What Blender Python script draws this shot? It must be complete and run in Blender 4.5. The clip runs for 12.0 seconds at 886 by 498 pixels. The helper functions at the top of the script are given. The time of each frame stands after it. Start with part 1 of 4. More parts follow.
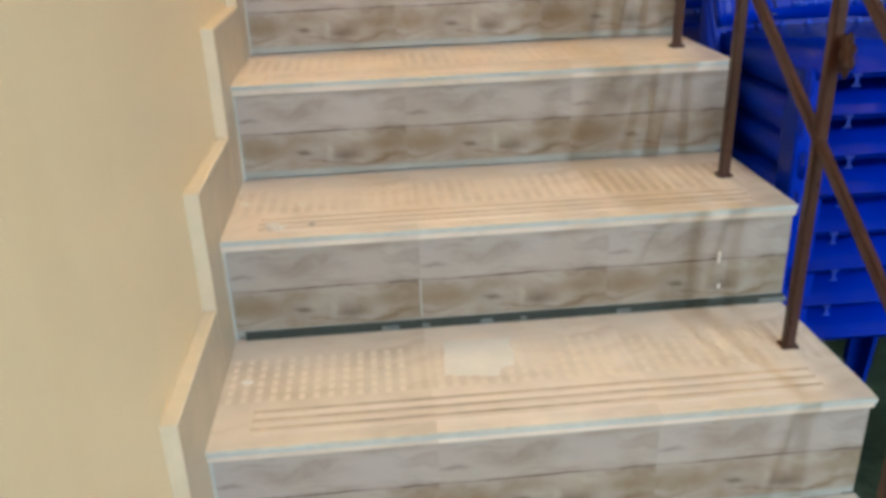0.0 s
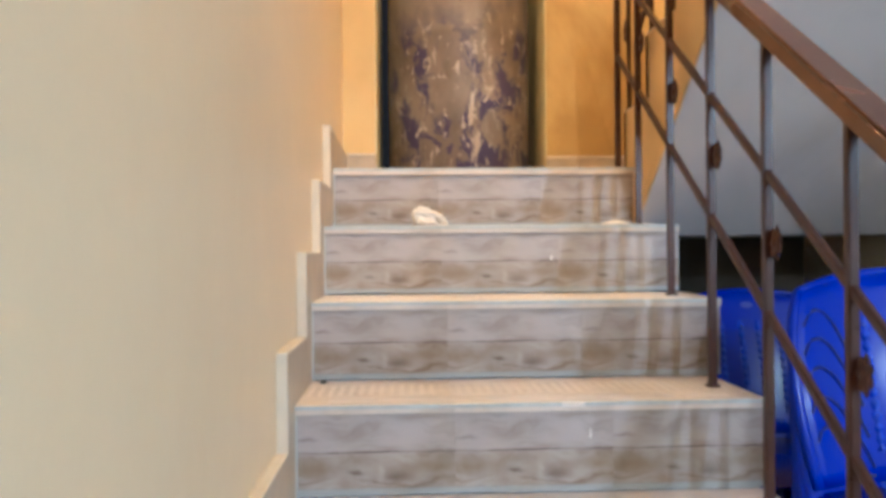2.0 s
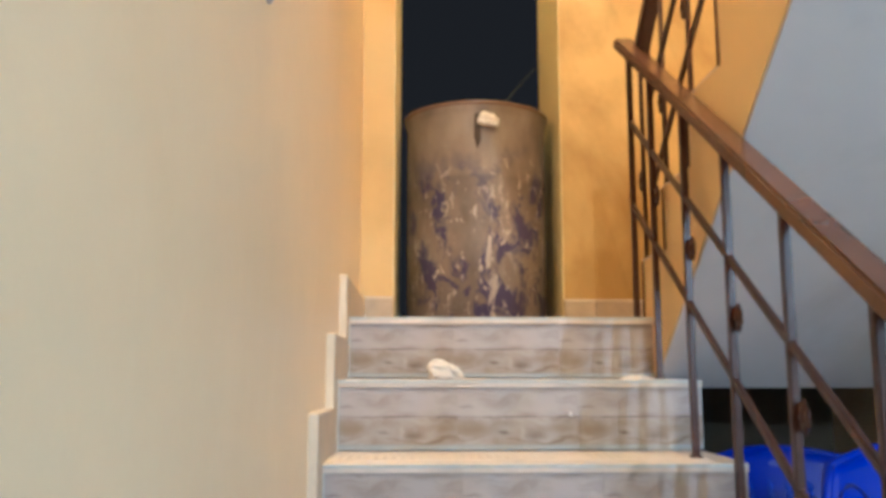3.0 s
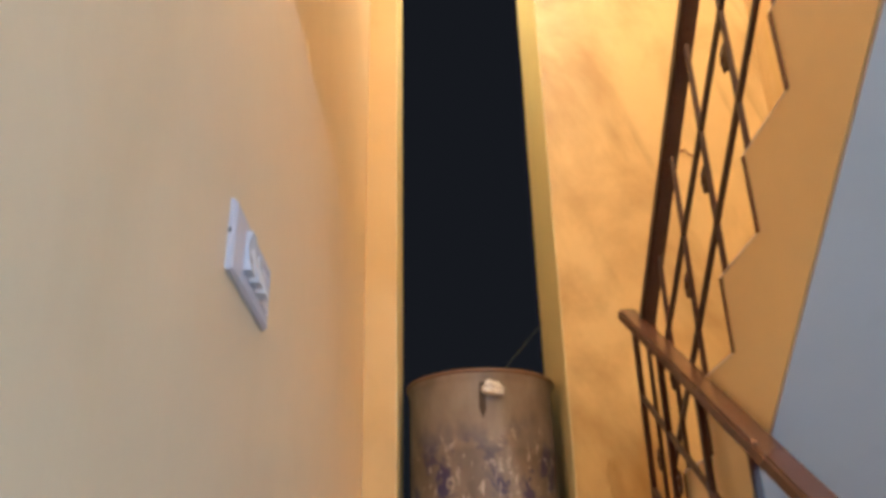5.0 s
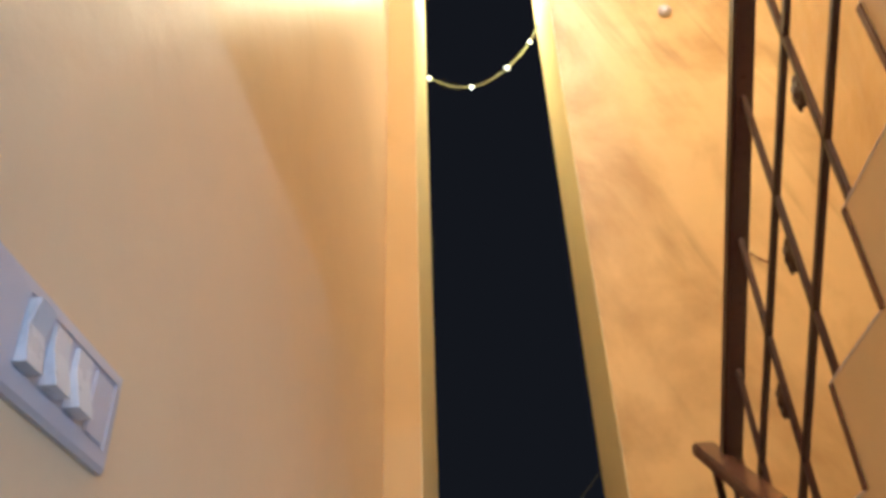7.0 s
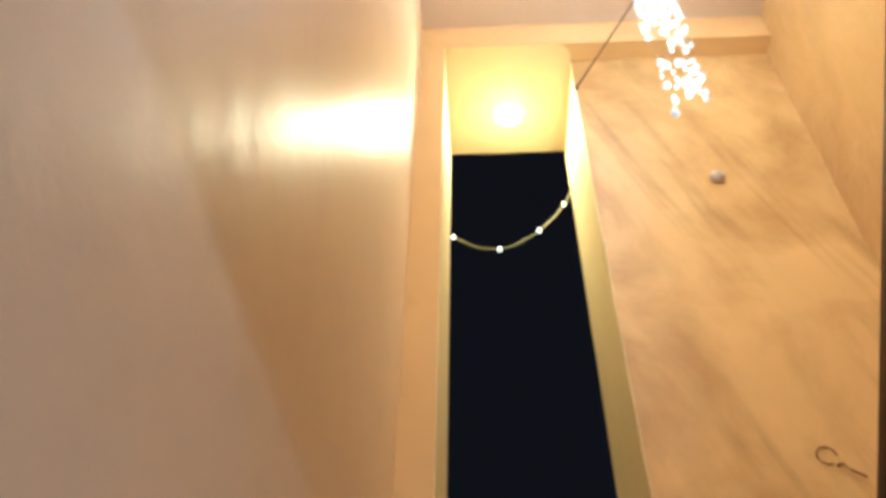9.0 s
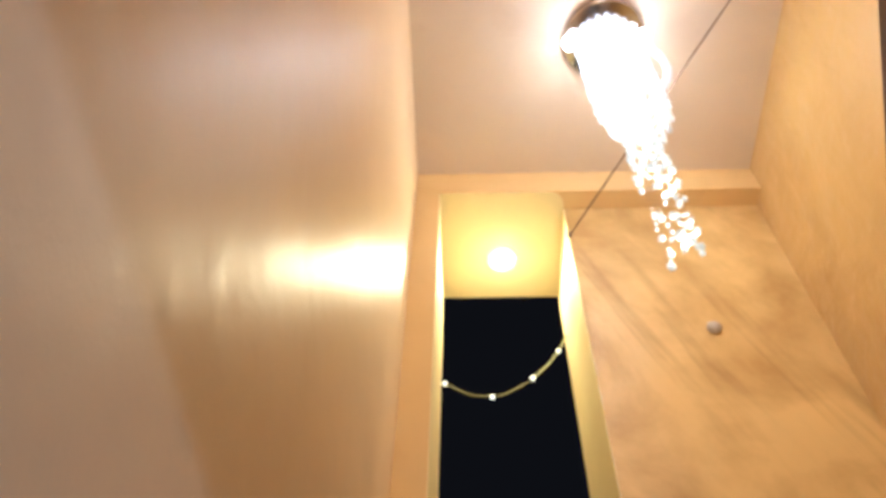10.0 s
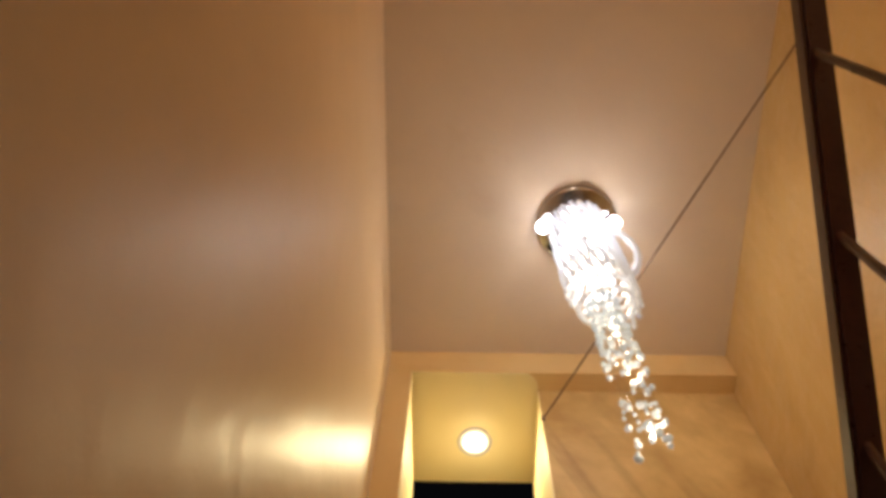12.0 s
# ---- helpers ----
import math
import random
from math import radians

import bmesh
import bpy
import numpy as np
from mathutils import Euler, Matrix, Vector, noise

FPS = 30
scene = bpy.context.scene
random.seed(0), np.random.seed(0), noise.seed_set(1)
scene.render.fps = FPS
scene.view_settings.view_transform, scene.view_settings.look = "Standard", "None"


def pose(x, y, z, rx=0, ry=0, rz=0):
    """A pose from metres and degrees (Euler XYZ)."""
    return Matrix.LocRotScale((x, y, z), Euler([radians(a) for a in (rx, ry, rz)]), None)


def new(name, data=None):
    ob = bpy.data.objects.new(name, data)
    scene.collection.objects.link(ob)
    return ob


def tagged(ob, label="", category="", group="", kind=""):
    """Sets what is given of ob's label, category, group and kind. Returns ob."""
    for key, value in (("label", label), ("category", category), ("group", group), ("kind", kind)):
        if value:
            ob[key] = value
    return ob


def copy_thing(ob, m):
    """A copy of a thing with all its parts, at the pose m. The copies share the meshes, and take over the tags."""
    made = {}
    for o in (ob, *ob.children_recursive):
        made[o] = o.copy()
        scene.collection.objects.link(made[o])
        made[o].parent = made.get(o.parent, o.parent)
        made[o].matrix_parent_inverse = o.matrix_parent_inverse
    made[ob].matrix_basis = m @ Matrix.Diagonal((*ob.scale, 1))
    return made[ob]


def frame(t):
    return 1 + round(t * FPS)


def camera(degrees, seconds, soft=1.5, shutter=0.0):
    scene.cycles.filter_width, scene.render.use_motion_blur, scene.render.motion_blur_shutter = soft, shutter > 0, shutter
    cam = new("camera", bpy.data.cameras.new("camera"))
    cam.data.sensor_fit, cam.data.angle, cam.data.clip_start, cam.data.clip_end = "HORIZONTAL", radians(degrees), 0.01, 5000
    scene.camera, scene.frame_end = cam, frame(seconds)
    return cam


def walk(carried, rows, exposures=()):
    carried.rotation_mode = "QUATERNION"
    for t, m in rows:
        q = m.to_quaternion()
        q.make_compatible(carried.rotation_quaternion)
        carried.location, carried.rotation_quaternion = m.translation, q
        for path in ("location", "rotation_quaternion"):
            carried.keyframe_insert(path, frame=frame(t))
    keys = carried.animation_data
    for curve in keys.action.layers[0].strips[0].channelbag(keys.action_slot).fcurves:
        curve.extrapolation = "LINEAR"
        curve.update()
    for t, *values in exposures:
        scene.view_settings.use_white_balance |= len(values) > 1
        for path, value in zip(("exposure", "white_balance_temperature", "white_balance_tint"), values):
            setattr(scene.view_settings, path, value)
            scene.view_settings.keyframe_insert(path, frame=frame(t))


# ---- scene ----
cam = camera(56.43, 12.0, soft=3.9)
# seconds, x, y, z, yaw, pitch, roll about the view axis
PATH = [
    (0.0, 0.250, -2.567, -0.398, -4.35, -23.64, -2.10),
    (0.3, 0.241, -2.482, -0.351, -5.70, -20.65, -2.12),
    (0.6, 0.219, -2.450, -0.325, -6.25, -16.33, -1.92),
    (1.0, 0.215, -2.427, -0.315, -4.90, -10.36, -2.00),
    (1.5, 0.223, -2.403, -0.251, -3.18, -5.05, -1.33),
    (2.0, 0.217, -2.392, -0.236, -2.40, 0.05, -0.49),
    (2.5, 0.226, -2.381, -0.192, -1.68, 3.80, -0.06),
    (2.8, 0.219, -2.385, -0.171, -1.48, 6.48, 0.00),
    (3.0, 0.222, -2.377, -0.153, -1.18, 8.41, 0.01),
    (3.5, 0.205, -2.378, -0.091, -1.13, 12.90, 0.08),
    (5.5, 0.244, -2.238, 0.040, -0.55, 28.07, -2.43),
    (6.0, 0.329, -2.087, 0.081, 1.84, 31.23, -2.37),
    (6.5, 0.341, -2.024, 0.097, 2.83, 32.57, -2.41),
    (8.3, 0.262, -1.452, 0.333, 4.75, 43.78, -0.46),
    (8.5, 0.258, -1.471, 0.374, 4.69, 44.37, 0.13),
    (9.0, 0.254, -1.535, 0.460, 3.74, 46.39, 1.13),
    (9.5, 0.229, -1.533, 0.487, 2.106, 50.82, 0.524),
    (10.0, 0.250, -1.529, 0.531, 3.24, 55.83, 1.83),
    (10.5, 0.260, -1.524, 0.531, 4.46, 61.45, 3.50),
    (11.0, 0.273, -1.525, 0.553, 3.745, 66.0, 3.30),
    (11.5, 0.301, -1.513, 0.537, 4.24, 68.98, 4.17),
    (12.0, 0.328, -1.531, 0.575, 2.76, 67.83, 3.19),
]
walk(cam, [(t, pose(x, y, z, 90 + p, 0, a) @ pose(0, 0, 0, 0, 0, r)) for t, x, y, z, a, p, r in PATH],
     exposures=[(0.0, 0.10, 5650, 3), (0.5, 0.18, 5400, 6), (1.0, 0.22, 5200, 8), (2.0, 0.19, 4980, 7), (3.0, 0.14, 4870, 4), (3.7, 0.15, 4900, 5), (5.5, -0.47, 4720, 10), (6.0, -0.30, 4650, 10), (6.5, -0.48, 4650, 11),
                (6.7, -0.51, 4650, 11), (8.3, -1.16, 4660, 12), (9.5, -1.10, 4480, 13), (10.0, -1.36, 4750, 15), (10.5, -2.02, 5250, 18), (11.0, -2.54, 5480, 19), (12.0, -2.48, 5480, 19)])

# ---- light ----
world = bpy.data.worlds.new("night")
scene.world = world
world.use_nodes = True
world.node_tree.nodes["Background"].inputs[0].default_value = (0.0150, 0.0138, 0.0135, 1)
world.node_tree.nodes["Background"].inputs[1].default_value = 0.85

COOL = (0.775, 0.90, 0.975)
WARM = (1.0, 0.755, 0.41)
AMBER = (1.0, 0.74, 0.31)


def lamp(name, kind, m, energy, colour, **more):
    data = bpy.data.lights.new(name, kind)
    data.energy, data.color = energy, colour
    if "radius" in more:
        data.shadow_soft_size = more["radius"]
    if "spot" in more:
        data.spot_size, data.spot_blend = radians(more["spot"]), more.get("blend", 0.5)
    if "size" in more:
        data.size = more["size"]
    ob = new(name, data)
    ob.matrix_world = m
    return ob


CH = Vector((0.903, -0.126, 4.374))          # chandelier canopy on the ceiling
DL = Vector((0.425, 1.01, 4.175))            # downlight in the soffit of the tall opening
HALL = [(1.55, -4.7, 0.80), (2.95, -4.7, 0.79), (4.0, -4.5, 0.82)]

lamp("chandelier_spot", "SPOT", pose(CH.x, CH.y, CH.z - 0.07), 200, WARM, radius=0.14, spot=168, blend=0.8)
# fill lamps added down the crystals, standing in for light they scatter
for drop_to, watts in ((0.16, 8.0), (0.30, 9.0), (0.46, 10.0), (0.62, 12.0), (0.82, 12.0), (1.12, 11.0), (1.42, 11.0), (1.76, 13.0)):
    lamp("chandelier_light", "POINT", pose(CH.x, CH.y, CH.z - drop_to), watts, WARM, radius=0.03)
lamp("downlight_spot", "SPOT", pose(DL.x, DL.y, DL.z - 0.03), 176, AMBER, radius=0.07, spot=174, blend=0.25)
lamp("downlight_lamp", "POINT", pose(DL.x, DL.y, DL.z - 0.15), 7, AMBER, radius=0.06)
UPSTAIRS_FILL = (0.60, -4.4, 3.75)                # added fill over the upper floor, behind the walk, to brighten the end wall
lamp("upstairs_light", "POINT", pose(*UPSTAIRS_FILL), 350, WARM, radius=0.08)
for h, watts in zip(HALL, (138, 100, 78)):
    lamp("hall_light", "POINT", pose(h[0], h[1], h[2]), watts, COOL, radius=0.035)

# ---- materials ----


class Mat:
    """A small builder for one node material."""

    def __init__(self, name, rough=0.6, metal=0.0, spec=0.5):
        self.m = bpy.data.materials.new(name)
        self.m.use_nodes = True
        self.t = self.m.node_tree
        self.b = self.t.nodes["Principled BSDF"]
        self.b.inputs["Roughness"].default_value = rough
        self.b.inputs["Metallic"].default_value = metal
        self.b.inputs["Specular IOR Level"].default_value = spec


    def link(self, a, b):
        self.t.links.new(a, b)

    def coords(self, scale=(1, 1, 1), world_space=False):
        c = self.t.nodes.new("ShaderNodeTexCoord")
        mp = self.t.nodes.new("ShaderNodeMapping")
        mp.inputs["Scale"].default_value = scale
        if world_space:
            g = self.t.nodes.new("ShaderNodeNewGeometry")
            self.link(g.outputs["Position"], mp.inputs["Vector"])
        else:
            self.link(c.outputs["Object"], mp.inputs["Vector"])
        return mp.outputs["Vector"]

    def noise(self, vec, scale, detail=4.0, rough=0.55, distort=0.0):
        n = self.t.nodes.new("ShaderNodeTexNoise")
        n.inputs["Scale"].default_value = scale
        n.inputs["Detail"].default_value = detail
        n.inputs["Roughness"].default_value = rough
        n.inputs["Distortion"].default_value = distort
        self.link(vec, n.inputs["Vector"])
        return n.outputs["Fac"]

    def ramp(self, fac, stops):
        r = self.t.nodes.new("ShaderNodeValToRGB")
        e = r.color_ramp.elements
        while len(e) < len(stops):
            e.new(0.5)
        for i, (p, c) in enumerate(stops):
            e[i].position = p
            e[i].color = (*c, 1) if len(c) == 3 else c
        self.link(fac, r.inputs["Fac"])
        return r.outputs["Color"]

    def mix(self, fac, a, b, mode="MIX"):
        n = self.t.nodes.new("ShaderNodeMix")
        n.data_type, n.blend_type = "RGBA", mode
        for sock, v in ((n.inputs[0], fac), (n.inputs[6], a), (n.inputs[7], b)):
            if isinstance(v, (int, float)):
                sock.default_value = v
            elif isinstance(v, tuple):
                sock.default_value = (*v, 1)
            else:
                self.link(v, sock)
        return n.outputs[2]

    def math(self, op, a, b=0.0, clamp=False):
        n = self.t.nodes.new("ShaderNodeMath")
        n.operation, n.use_clamp = op, clamp
        for sock, v in zip(n.inputs, (a, b)):
            if isinstance(v, (int, float)):
                sock.default_value = v
            else:
                self.link(v, sock)
        return n.outputs[0]

    def colour(self, c):
        if isinstance(c, tuple):
            self.b.inputs["Base Color"].default_value = (*c, 1)
        else:
            self.link(c, self.b.inputs["Base Color"])
        return self

    def rough(self, fac, lo, hi):
        n = self.t.nodes.new("ShaderNodeMapRange")
        n.inputs["To Min"].default_value, n.inputs["To Max"].default_value = lo, hi
        self.link(fac, n.inputs["Value"])
        self.link(n.outputs[0], self.b.inputs["Roughness"])
        return self

    def bump(self, height, strength=0.3, distance=0.002, after=None):
        n = self.t.nodes.new("ShaderNodeBump")
        n.inputs["Strength"].default_value, n.inputs["Distance"].default_value = strength, distance
        self.link(height, n.inputs["Height"])
        if after:
            self.link(after, n.inputs["Normal"])
        self.link(n.outputs[0], self.b.inputs["Normal"])
        return n.outputs[0]

    def emit(self, colour, strength):
        self.b.inputs["Emission Color"].default_value = (*colour, 1)
        self.b.inputs["Emission Strength"].default_value = strength
        return self


def paint(name, base, stain, rough, stain_at=0.62, bump=0.35, spec=0.5, figure=0.85, slant=0.0, streaky=0.0, dapple=0.0, comb=0.35, spread=0.24):
    """Emulsion on hand-floated plaster: trowel waves, blotches, long brushed streaks and fine grain."""
    m = Mat(name, rough, spec=spec)
    v = m.coords(world_space=True)
    broad = m.noise(v, 1.3, 5, 0.6, 0.6)
    turned = m.t.nodes.new("ShaderNodeMapping")
    turned.inputs["Rotation"].default_value = (0, radians(slant), 0)
    m.link(v, turned.inputs["Vector"])

    def stretched(scale):
        longer = m.t.nodes.new("ShaderNodeMapping")
        longer.inputs["Scale"].default_value = scale
        m.link(turned.outputs["Vector"], longer.inputs["Vector"])
        return longer.outputs["Vector"]

    streak = m.noise(stretched((1.25, 1.2, 0.75)), 1.7, 7, 0.60, 0.35)
    fine = m.noise(v, 160, 3)
    mid = m.noise(v, 9, 5, 0.6)
    col = m.mix(m.ramp(broad, [(0.35, (0, 0, 0)), (0.7, (1, 1, 1))]), base, tuple(min(1, c * 1.08) for c in base))
    col = m.mix(m.ramp(streak, [(stain_at - 0.08, (0, 0, 0)), (stain_at + 0.14, (figure, figure, figure))]), col, stain)
    if streaky:
        lines = m.noise(stretched((8.5, 3.0, 0.75)), 1.0, 6, 0.62, 0.5)
        where = m.ramp(m.noise(v, 1.9, 3, 0.5), [(0.40, (0.15, 0.15, 0.15)), (0.62, (1, 1, 1))])
        lines = m.math("MULTIPLY", m.ramp(lines, [(0.52, (0, 0, 0)), (0.68, (streaky, streaky, streaky))]), where)
        col = m.mix(lines, col, tuple(c * 0.72 for c in stain))
    col = m.mix(m.math("MULTIPLY", fine, 0.12), col, tuple(c * 0.8 for c in base))
    m.colour(col)
    m.rough(m.math("ADD", m.math("MULTIPLY", mid, 0.5), m.math("MULTIPLY", streak, 0.5)), rough - spread, rough + spread + 0.04)
    trowel = m.math("ADD", m.noise(v, 3.2, 3, 0.5), m.math("MULTIPLY", m.noise(m.coords((11, 11, 3.2), True), 1.0, 4, 0.6, 0.4), comb))
    if dapple:
        trowel = m.math("ADD", trowel, m.math("MULTIPLY", m.noise(m.coords((1, 1, 0.8), True), 7.5, 3, 0.55, 0.5), dapple))
    n = m.bump(trowel, bump, 0.02)
    m.bump(m.math("ADD", fine, m.math("MULTIPLY", mid, 1.5)), 0.25, 0.0012, n)
    return m.m


WALL = paint("wall_paint", (0.77, 0.605, 0.395), (0.69, 0.515, 0.30), 0.36, 0.66, 0.32, 0.15, 0.5, dapple=0.40, comb=0.2, spread=0.03)
# mid tone for the unseen hall walls, so less light bounces onto the stair
HALL_WALL = paint("low_bounce_hall_paint", (0.50, 0.46, 0.38), (0.40, 0.36, 0.28), 0.5, 0.64, 0.3)
WALL_BACK = paint("back_wall_paint", (0.70, 0.49, 0.185), (0.40, 0.24, 0.06), 0.45, 0.475, 0.45, 0.5, 0.9, 20, 0.6)
PILASTER = paint("pilaster_paint", (0.70, 0.495, 0.21), (0.60, 0.40, 0.15), 0.45, 0.62, 0.4)
REVEAL = paint("reveal_paint", (0.80, 0.69, 0.38), (0.68, 0.54, 0.26), 0.5, 0.66, 0.3, 0.5, 0.5)
SIDE = paint("stringer_paint", (0.74, 0.53, 0.25), (0.66, 0.45, 0.19), 0.5, 0.68, 0.2)
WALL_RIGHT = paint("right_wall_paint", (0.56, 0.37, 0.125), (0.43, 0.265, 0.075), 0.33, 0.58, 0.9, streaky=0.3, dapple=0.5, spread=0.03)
CEIL = paint("ceiling_paint", (0.66, 0.55, 0.42), (0.58, 0.45, 0.32), 0.6, 0.68, 0.2)
SOFFIT = paint("soffit_paint", (0.62, 0.56, 0.54), (0.52, 0.46, 0.43), 0.6, 0.66, 0.2)


RIB, RIB_FROM, RIB_TO = 0.0205, 0.105, 0.225     # anti-slip ribs of a tread: spacing, first and last depth


PALE, KNOT, TAN = (0.49, 0.44, 0.41), (0.095, 0.058, 0.036), (0.235, 0.165, 0.10)    # inks of the printed wood


def tile_print(name, light, dark, tread=False):
    """Glazed tile with a printed plank pattern: seams, grain that bends round eye-shaped knots, in the tile's own metres."""
    m = Mat(name, 0.38, spec=0.4)
    c = m.t.nodes.new("ShaderNodeTexCoord")
    sep = m.t.nodes.new("ShaderNodeSeparateXYZ")
    m.link(c.outputs["Object"], sep.inputs[0])
    x, z = sep.outputs[0], sep.outputs[1 if tread else 2]
    warp = m.math("SUBTRACT", m.noise(m.coords((7, 1, 12)), 1.0, 4, 0.6), 0.5)
    zz = m.math("ADD", z, m.math("MULTIPLY", warp, 0.085))
    phase = m.math("MULTIPLY", zz, 40.0)
    for kx, kz, rx, rz, s in () if tread else ((0.122, 0.050, 0.052, 0.015, 0.75), (0.190, 0.040, 0.036, 0.013, 0.85), (0.020, 0.036, 0.050, 0.022, 0.5), (0.270, 0.052, 0.055, 0.014, 0.3)):
        dx = m.math("DIVIDE", m.math("SUBTRACT", x, kx), rx)
        dz = m.math("DIVIDE", m.math("SUBTRACT", zz, kz), rz)
        d = m.math("ADD", m.math("MULTIPLY", dx, dx), m.math("MULTIPLY", dz, dz))
        bell = m.math("EXPONENT", m.math("MULTIPLY", d, -1.0))
        phase = m.math("ADD", phase, m.math("MULTIPLY", bell, 2.2 * s))
    comb = m.t.nodes.new("ShaderNodeCombineXYZ")
    m.link(m.math("MULTIPLY", x, 6.0), comb.inputs[0])
    m.link(phase, comb.inputs[2])
    grain = m.noise(comb.outputs[0], 1.0, 5, 0.55, 0.25)
    blot = m.noise(m.coords((6, 6, 11)), 1.0, 3, 0.5, 0.4)
    col = m.ramp(grain, [(0.30, dark), (0.50, light), (0.8, tuple(min(1, q * 1.05) for q in light))])
    if not tread:
        low = m.ramp(m.math("DIVIDE", z, 0.2), [(0.0, (1, 1, 1)), (0.36, (1, 1, 1)), (0.43, (0, 0, 0))])
        wood = m.ramp(grain, [(0.34, (0.17, 0.115, 0.078)), (0.44, (0.30, 0.235, 0.18)), (0.54, (0.395, 0.335, 0.295)), (0.68, (0.46, 0.41, 0.385))])
        col = m.mix(m.math("MULTIPLY", low, 0.85), col, wood)
        tan = m.math("MULTIPLY", m.ramp(blot, [(0.50, (0, 0, 0)), (0.72, (0.42, 0.42, 0.42))]), m.math("ADD", m.math("MULTIPLY", low, 0.7), 0.3))
        col = m.mix(tan, col, (0.21, 0.145, 0.085))
        # eye-shaped knots: a pale ring, a dark core, a smudge beyond it, and short dashes
        wob = m.math("SUBTRACT", m.noise(m.coords((26, 1, 40)), 1.0, 4, 0.6), 0.5)
        xx = m.math("ADD", x, m.math("MULTIPLY", wob, 0.022))
        zw = m.math("ADD", z, m.math("MULTIPLY", wob, 0.016))
        for kx, kz, rx, rz, tone, deep in ((0.040, 0.048, 0.060, 0.017, TAN, 0.7), (0.255, 0.052, 0.055, 0.012, TAN, 0.55), (0.125, 0.045, 0.042, 0.021, KNOT, 0.40), (0.125, 0.046, 0.032, 0.015, PALE, 0.75), (0.115, 0.042, 0.017, 0.0060, KNOT, 0.85),
                                           (0.190, 0.033, 0.024, 0.011, KNOT, 0.65), (0.162, 0.044, 0.007, 0.018, PALE, 0.6), (0.018, 0.104, 0.022, 0.003, KNOT, 0.45), (0.235, 0.146, 0.060, 0.007, TAN, 0.45), (0.175, 0.088, 0.030, 0.005, TAN, 0.4)):
            dx = m.math("DIVIDE", m.math("SUBTRACT", xx, kx), rx)
            dz = m.math("DIVIDE", m.math("SUBTRACT", zw, kz), rz)
            spot = m.math("EXPONENT", m.math("MULTIPLY", m.math("ADD", m.math("MULTIPLY", dx, dx), m.math("MULTIPLY", dz, dz)), -1.0))
            col = m.mix(m.math("MULTIPLY", spot, deep), col, tone)
        thin = m.noise(m.coords((11, 1, 1)), 1.0, 3)
        for at, wide, deep in ((0.080, 0.0042, 0.95), (0.010, 0.0038, 0.6)):
            seam = m.math("ABSOLUTE", m.math("SUBTRACT", m.math("ADD", z, m.math("MULTIPLY", warp, 0.014)), at))
            broken = m.ramp(thin, [(0.36, (0.15, 0.15, 0.15)), (0.54, (deep, deep, deep))])
            s = m.math("MULTIPLY", m.ramp(m.math("DIVIDE", seam, m.math("MULTIPLY", thin, wide)), [(0.2, (1, 1, 1)), (1.0, (0, 0, 0))]), broken)
            col = m.mix(s, col, (0.10, 0.070, 0.060))
        foot = m.ramp(m.math("DIVIDE", z, 0.1), [(0.09, (0.8, 0.8, 0.8)), (0.14, (0, 0, 0))])
        col = m.mix(foot, col, (0.40, 0.43, 0.45))
    else:
        col = m.mix(m.ramp(blot, [(0.48, (0, 0, 0)), (0.78, (0.5, 0.5, 0.5))]), col, tuple(q * 0.72 for q in dark))
        # dirt lies in the grooves between the anti-slip ribs
        y = sep.outputs[1]
        groove = m.math("GREATER_THAN", m.math("SINE", m.math("MULTIPLY", x, 2 * math.pi / RIB)), 0.1)
        field = m.math("MULTIPLY", m.math("GREATER_THAN", y, RIB_FROM), m.math("LESS_THAN", y, RIB_TO))
        worn = m.ramp(m.noise(m.coords((5, 5, 5), True), 1.0, 3), [(0.42, (0.03, 0.03, 0.03)), (0.66, (0.26, 0.26, 0.26))])
        col = m.mix(m.math("MULTIPLY", m.math("MULTIPLY", groove, field), worn), col, (0.44, 0.33, 0.24))
    dirt = m.noise(m.coords((1, 1, 1), True), 14, 4, 0.6)
    col = m.mix(m.ramp(dirt, [(0.5, (0, 0, 0)), (0.8, (0.35, 0.35, 0.35))]), col, (0.56, 0.53, 0.51))
    info = m.t.nodes.new("ShaderNodeObjectInfo")
    tone = m.ramp(info.outputs["Random"], [(0.0, (0.90, 0.89, 0.86)), (1.0, (1.0, 1.0, 1.0))])
    col = m.mix(1.0, col, tone, "MULTIPLY")
    m.colour(col)
    m.rough(dirt, 0.3, 0.6)
    if tread:
        m.bump(grain, 0.20, 0.001)
    else:
        m.bump(grain, 0.12, 0.001)
    return m.m


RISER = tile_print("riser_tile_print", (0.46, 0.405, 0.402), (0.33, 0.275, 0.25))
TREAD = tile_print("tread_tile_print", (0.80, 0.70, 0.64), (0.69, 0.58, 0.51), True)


def plain(name, base, rough=0.6, metal=0.0, vary=0.12, scale=30.0, bump=0.15, spec=0.5, dist=0.001):
    m = Mat(name, rough, metal, spec)
    v = m.coords(world_space=True)
    n = m.noise(v, scale, 5, 0.6)
    w = m.noise(v, scale / 7, 3, 0.6)
    f = m.math("ADD", m.math("MULTIPLY", n, 0.5), m.math("MULTIPLY", w, 0.5))
    m.colour(m.ramp(f, [(0.3, tuple(c * (1 - vary * 2) for c in base)), (0.7, tuple(min(1, c * (1 + vary)) for c in base))]))
    m.rough(n, max(0.02, rough - 0.1), min(1, rough + 0.12))
    m.bump(n, bump, dist)
    return m.m


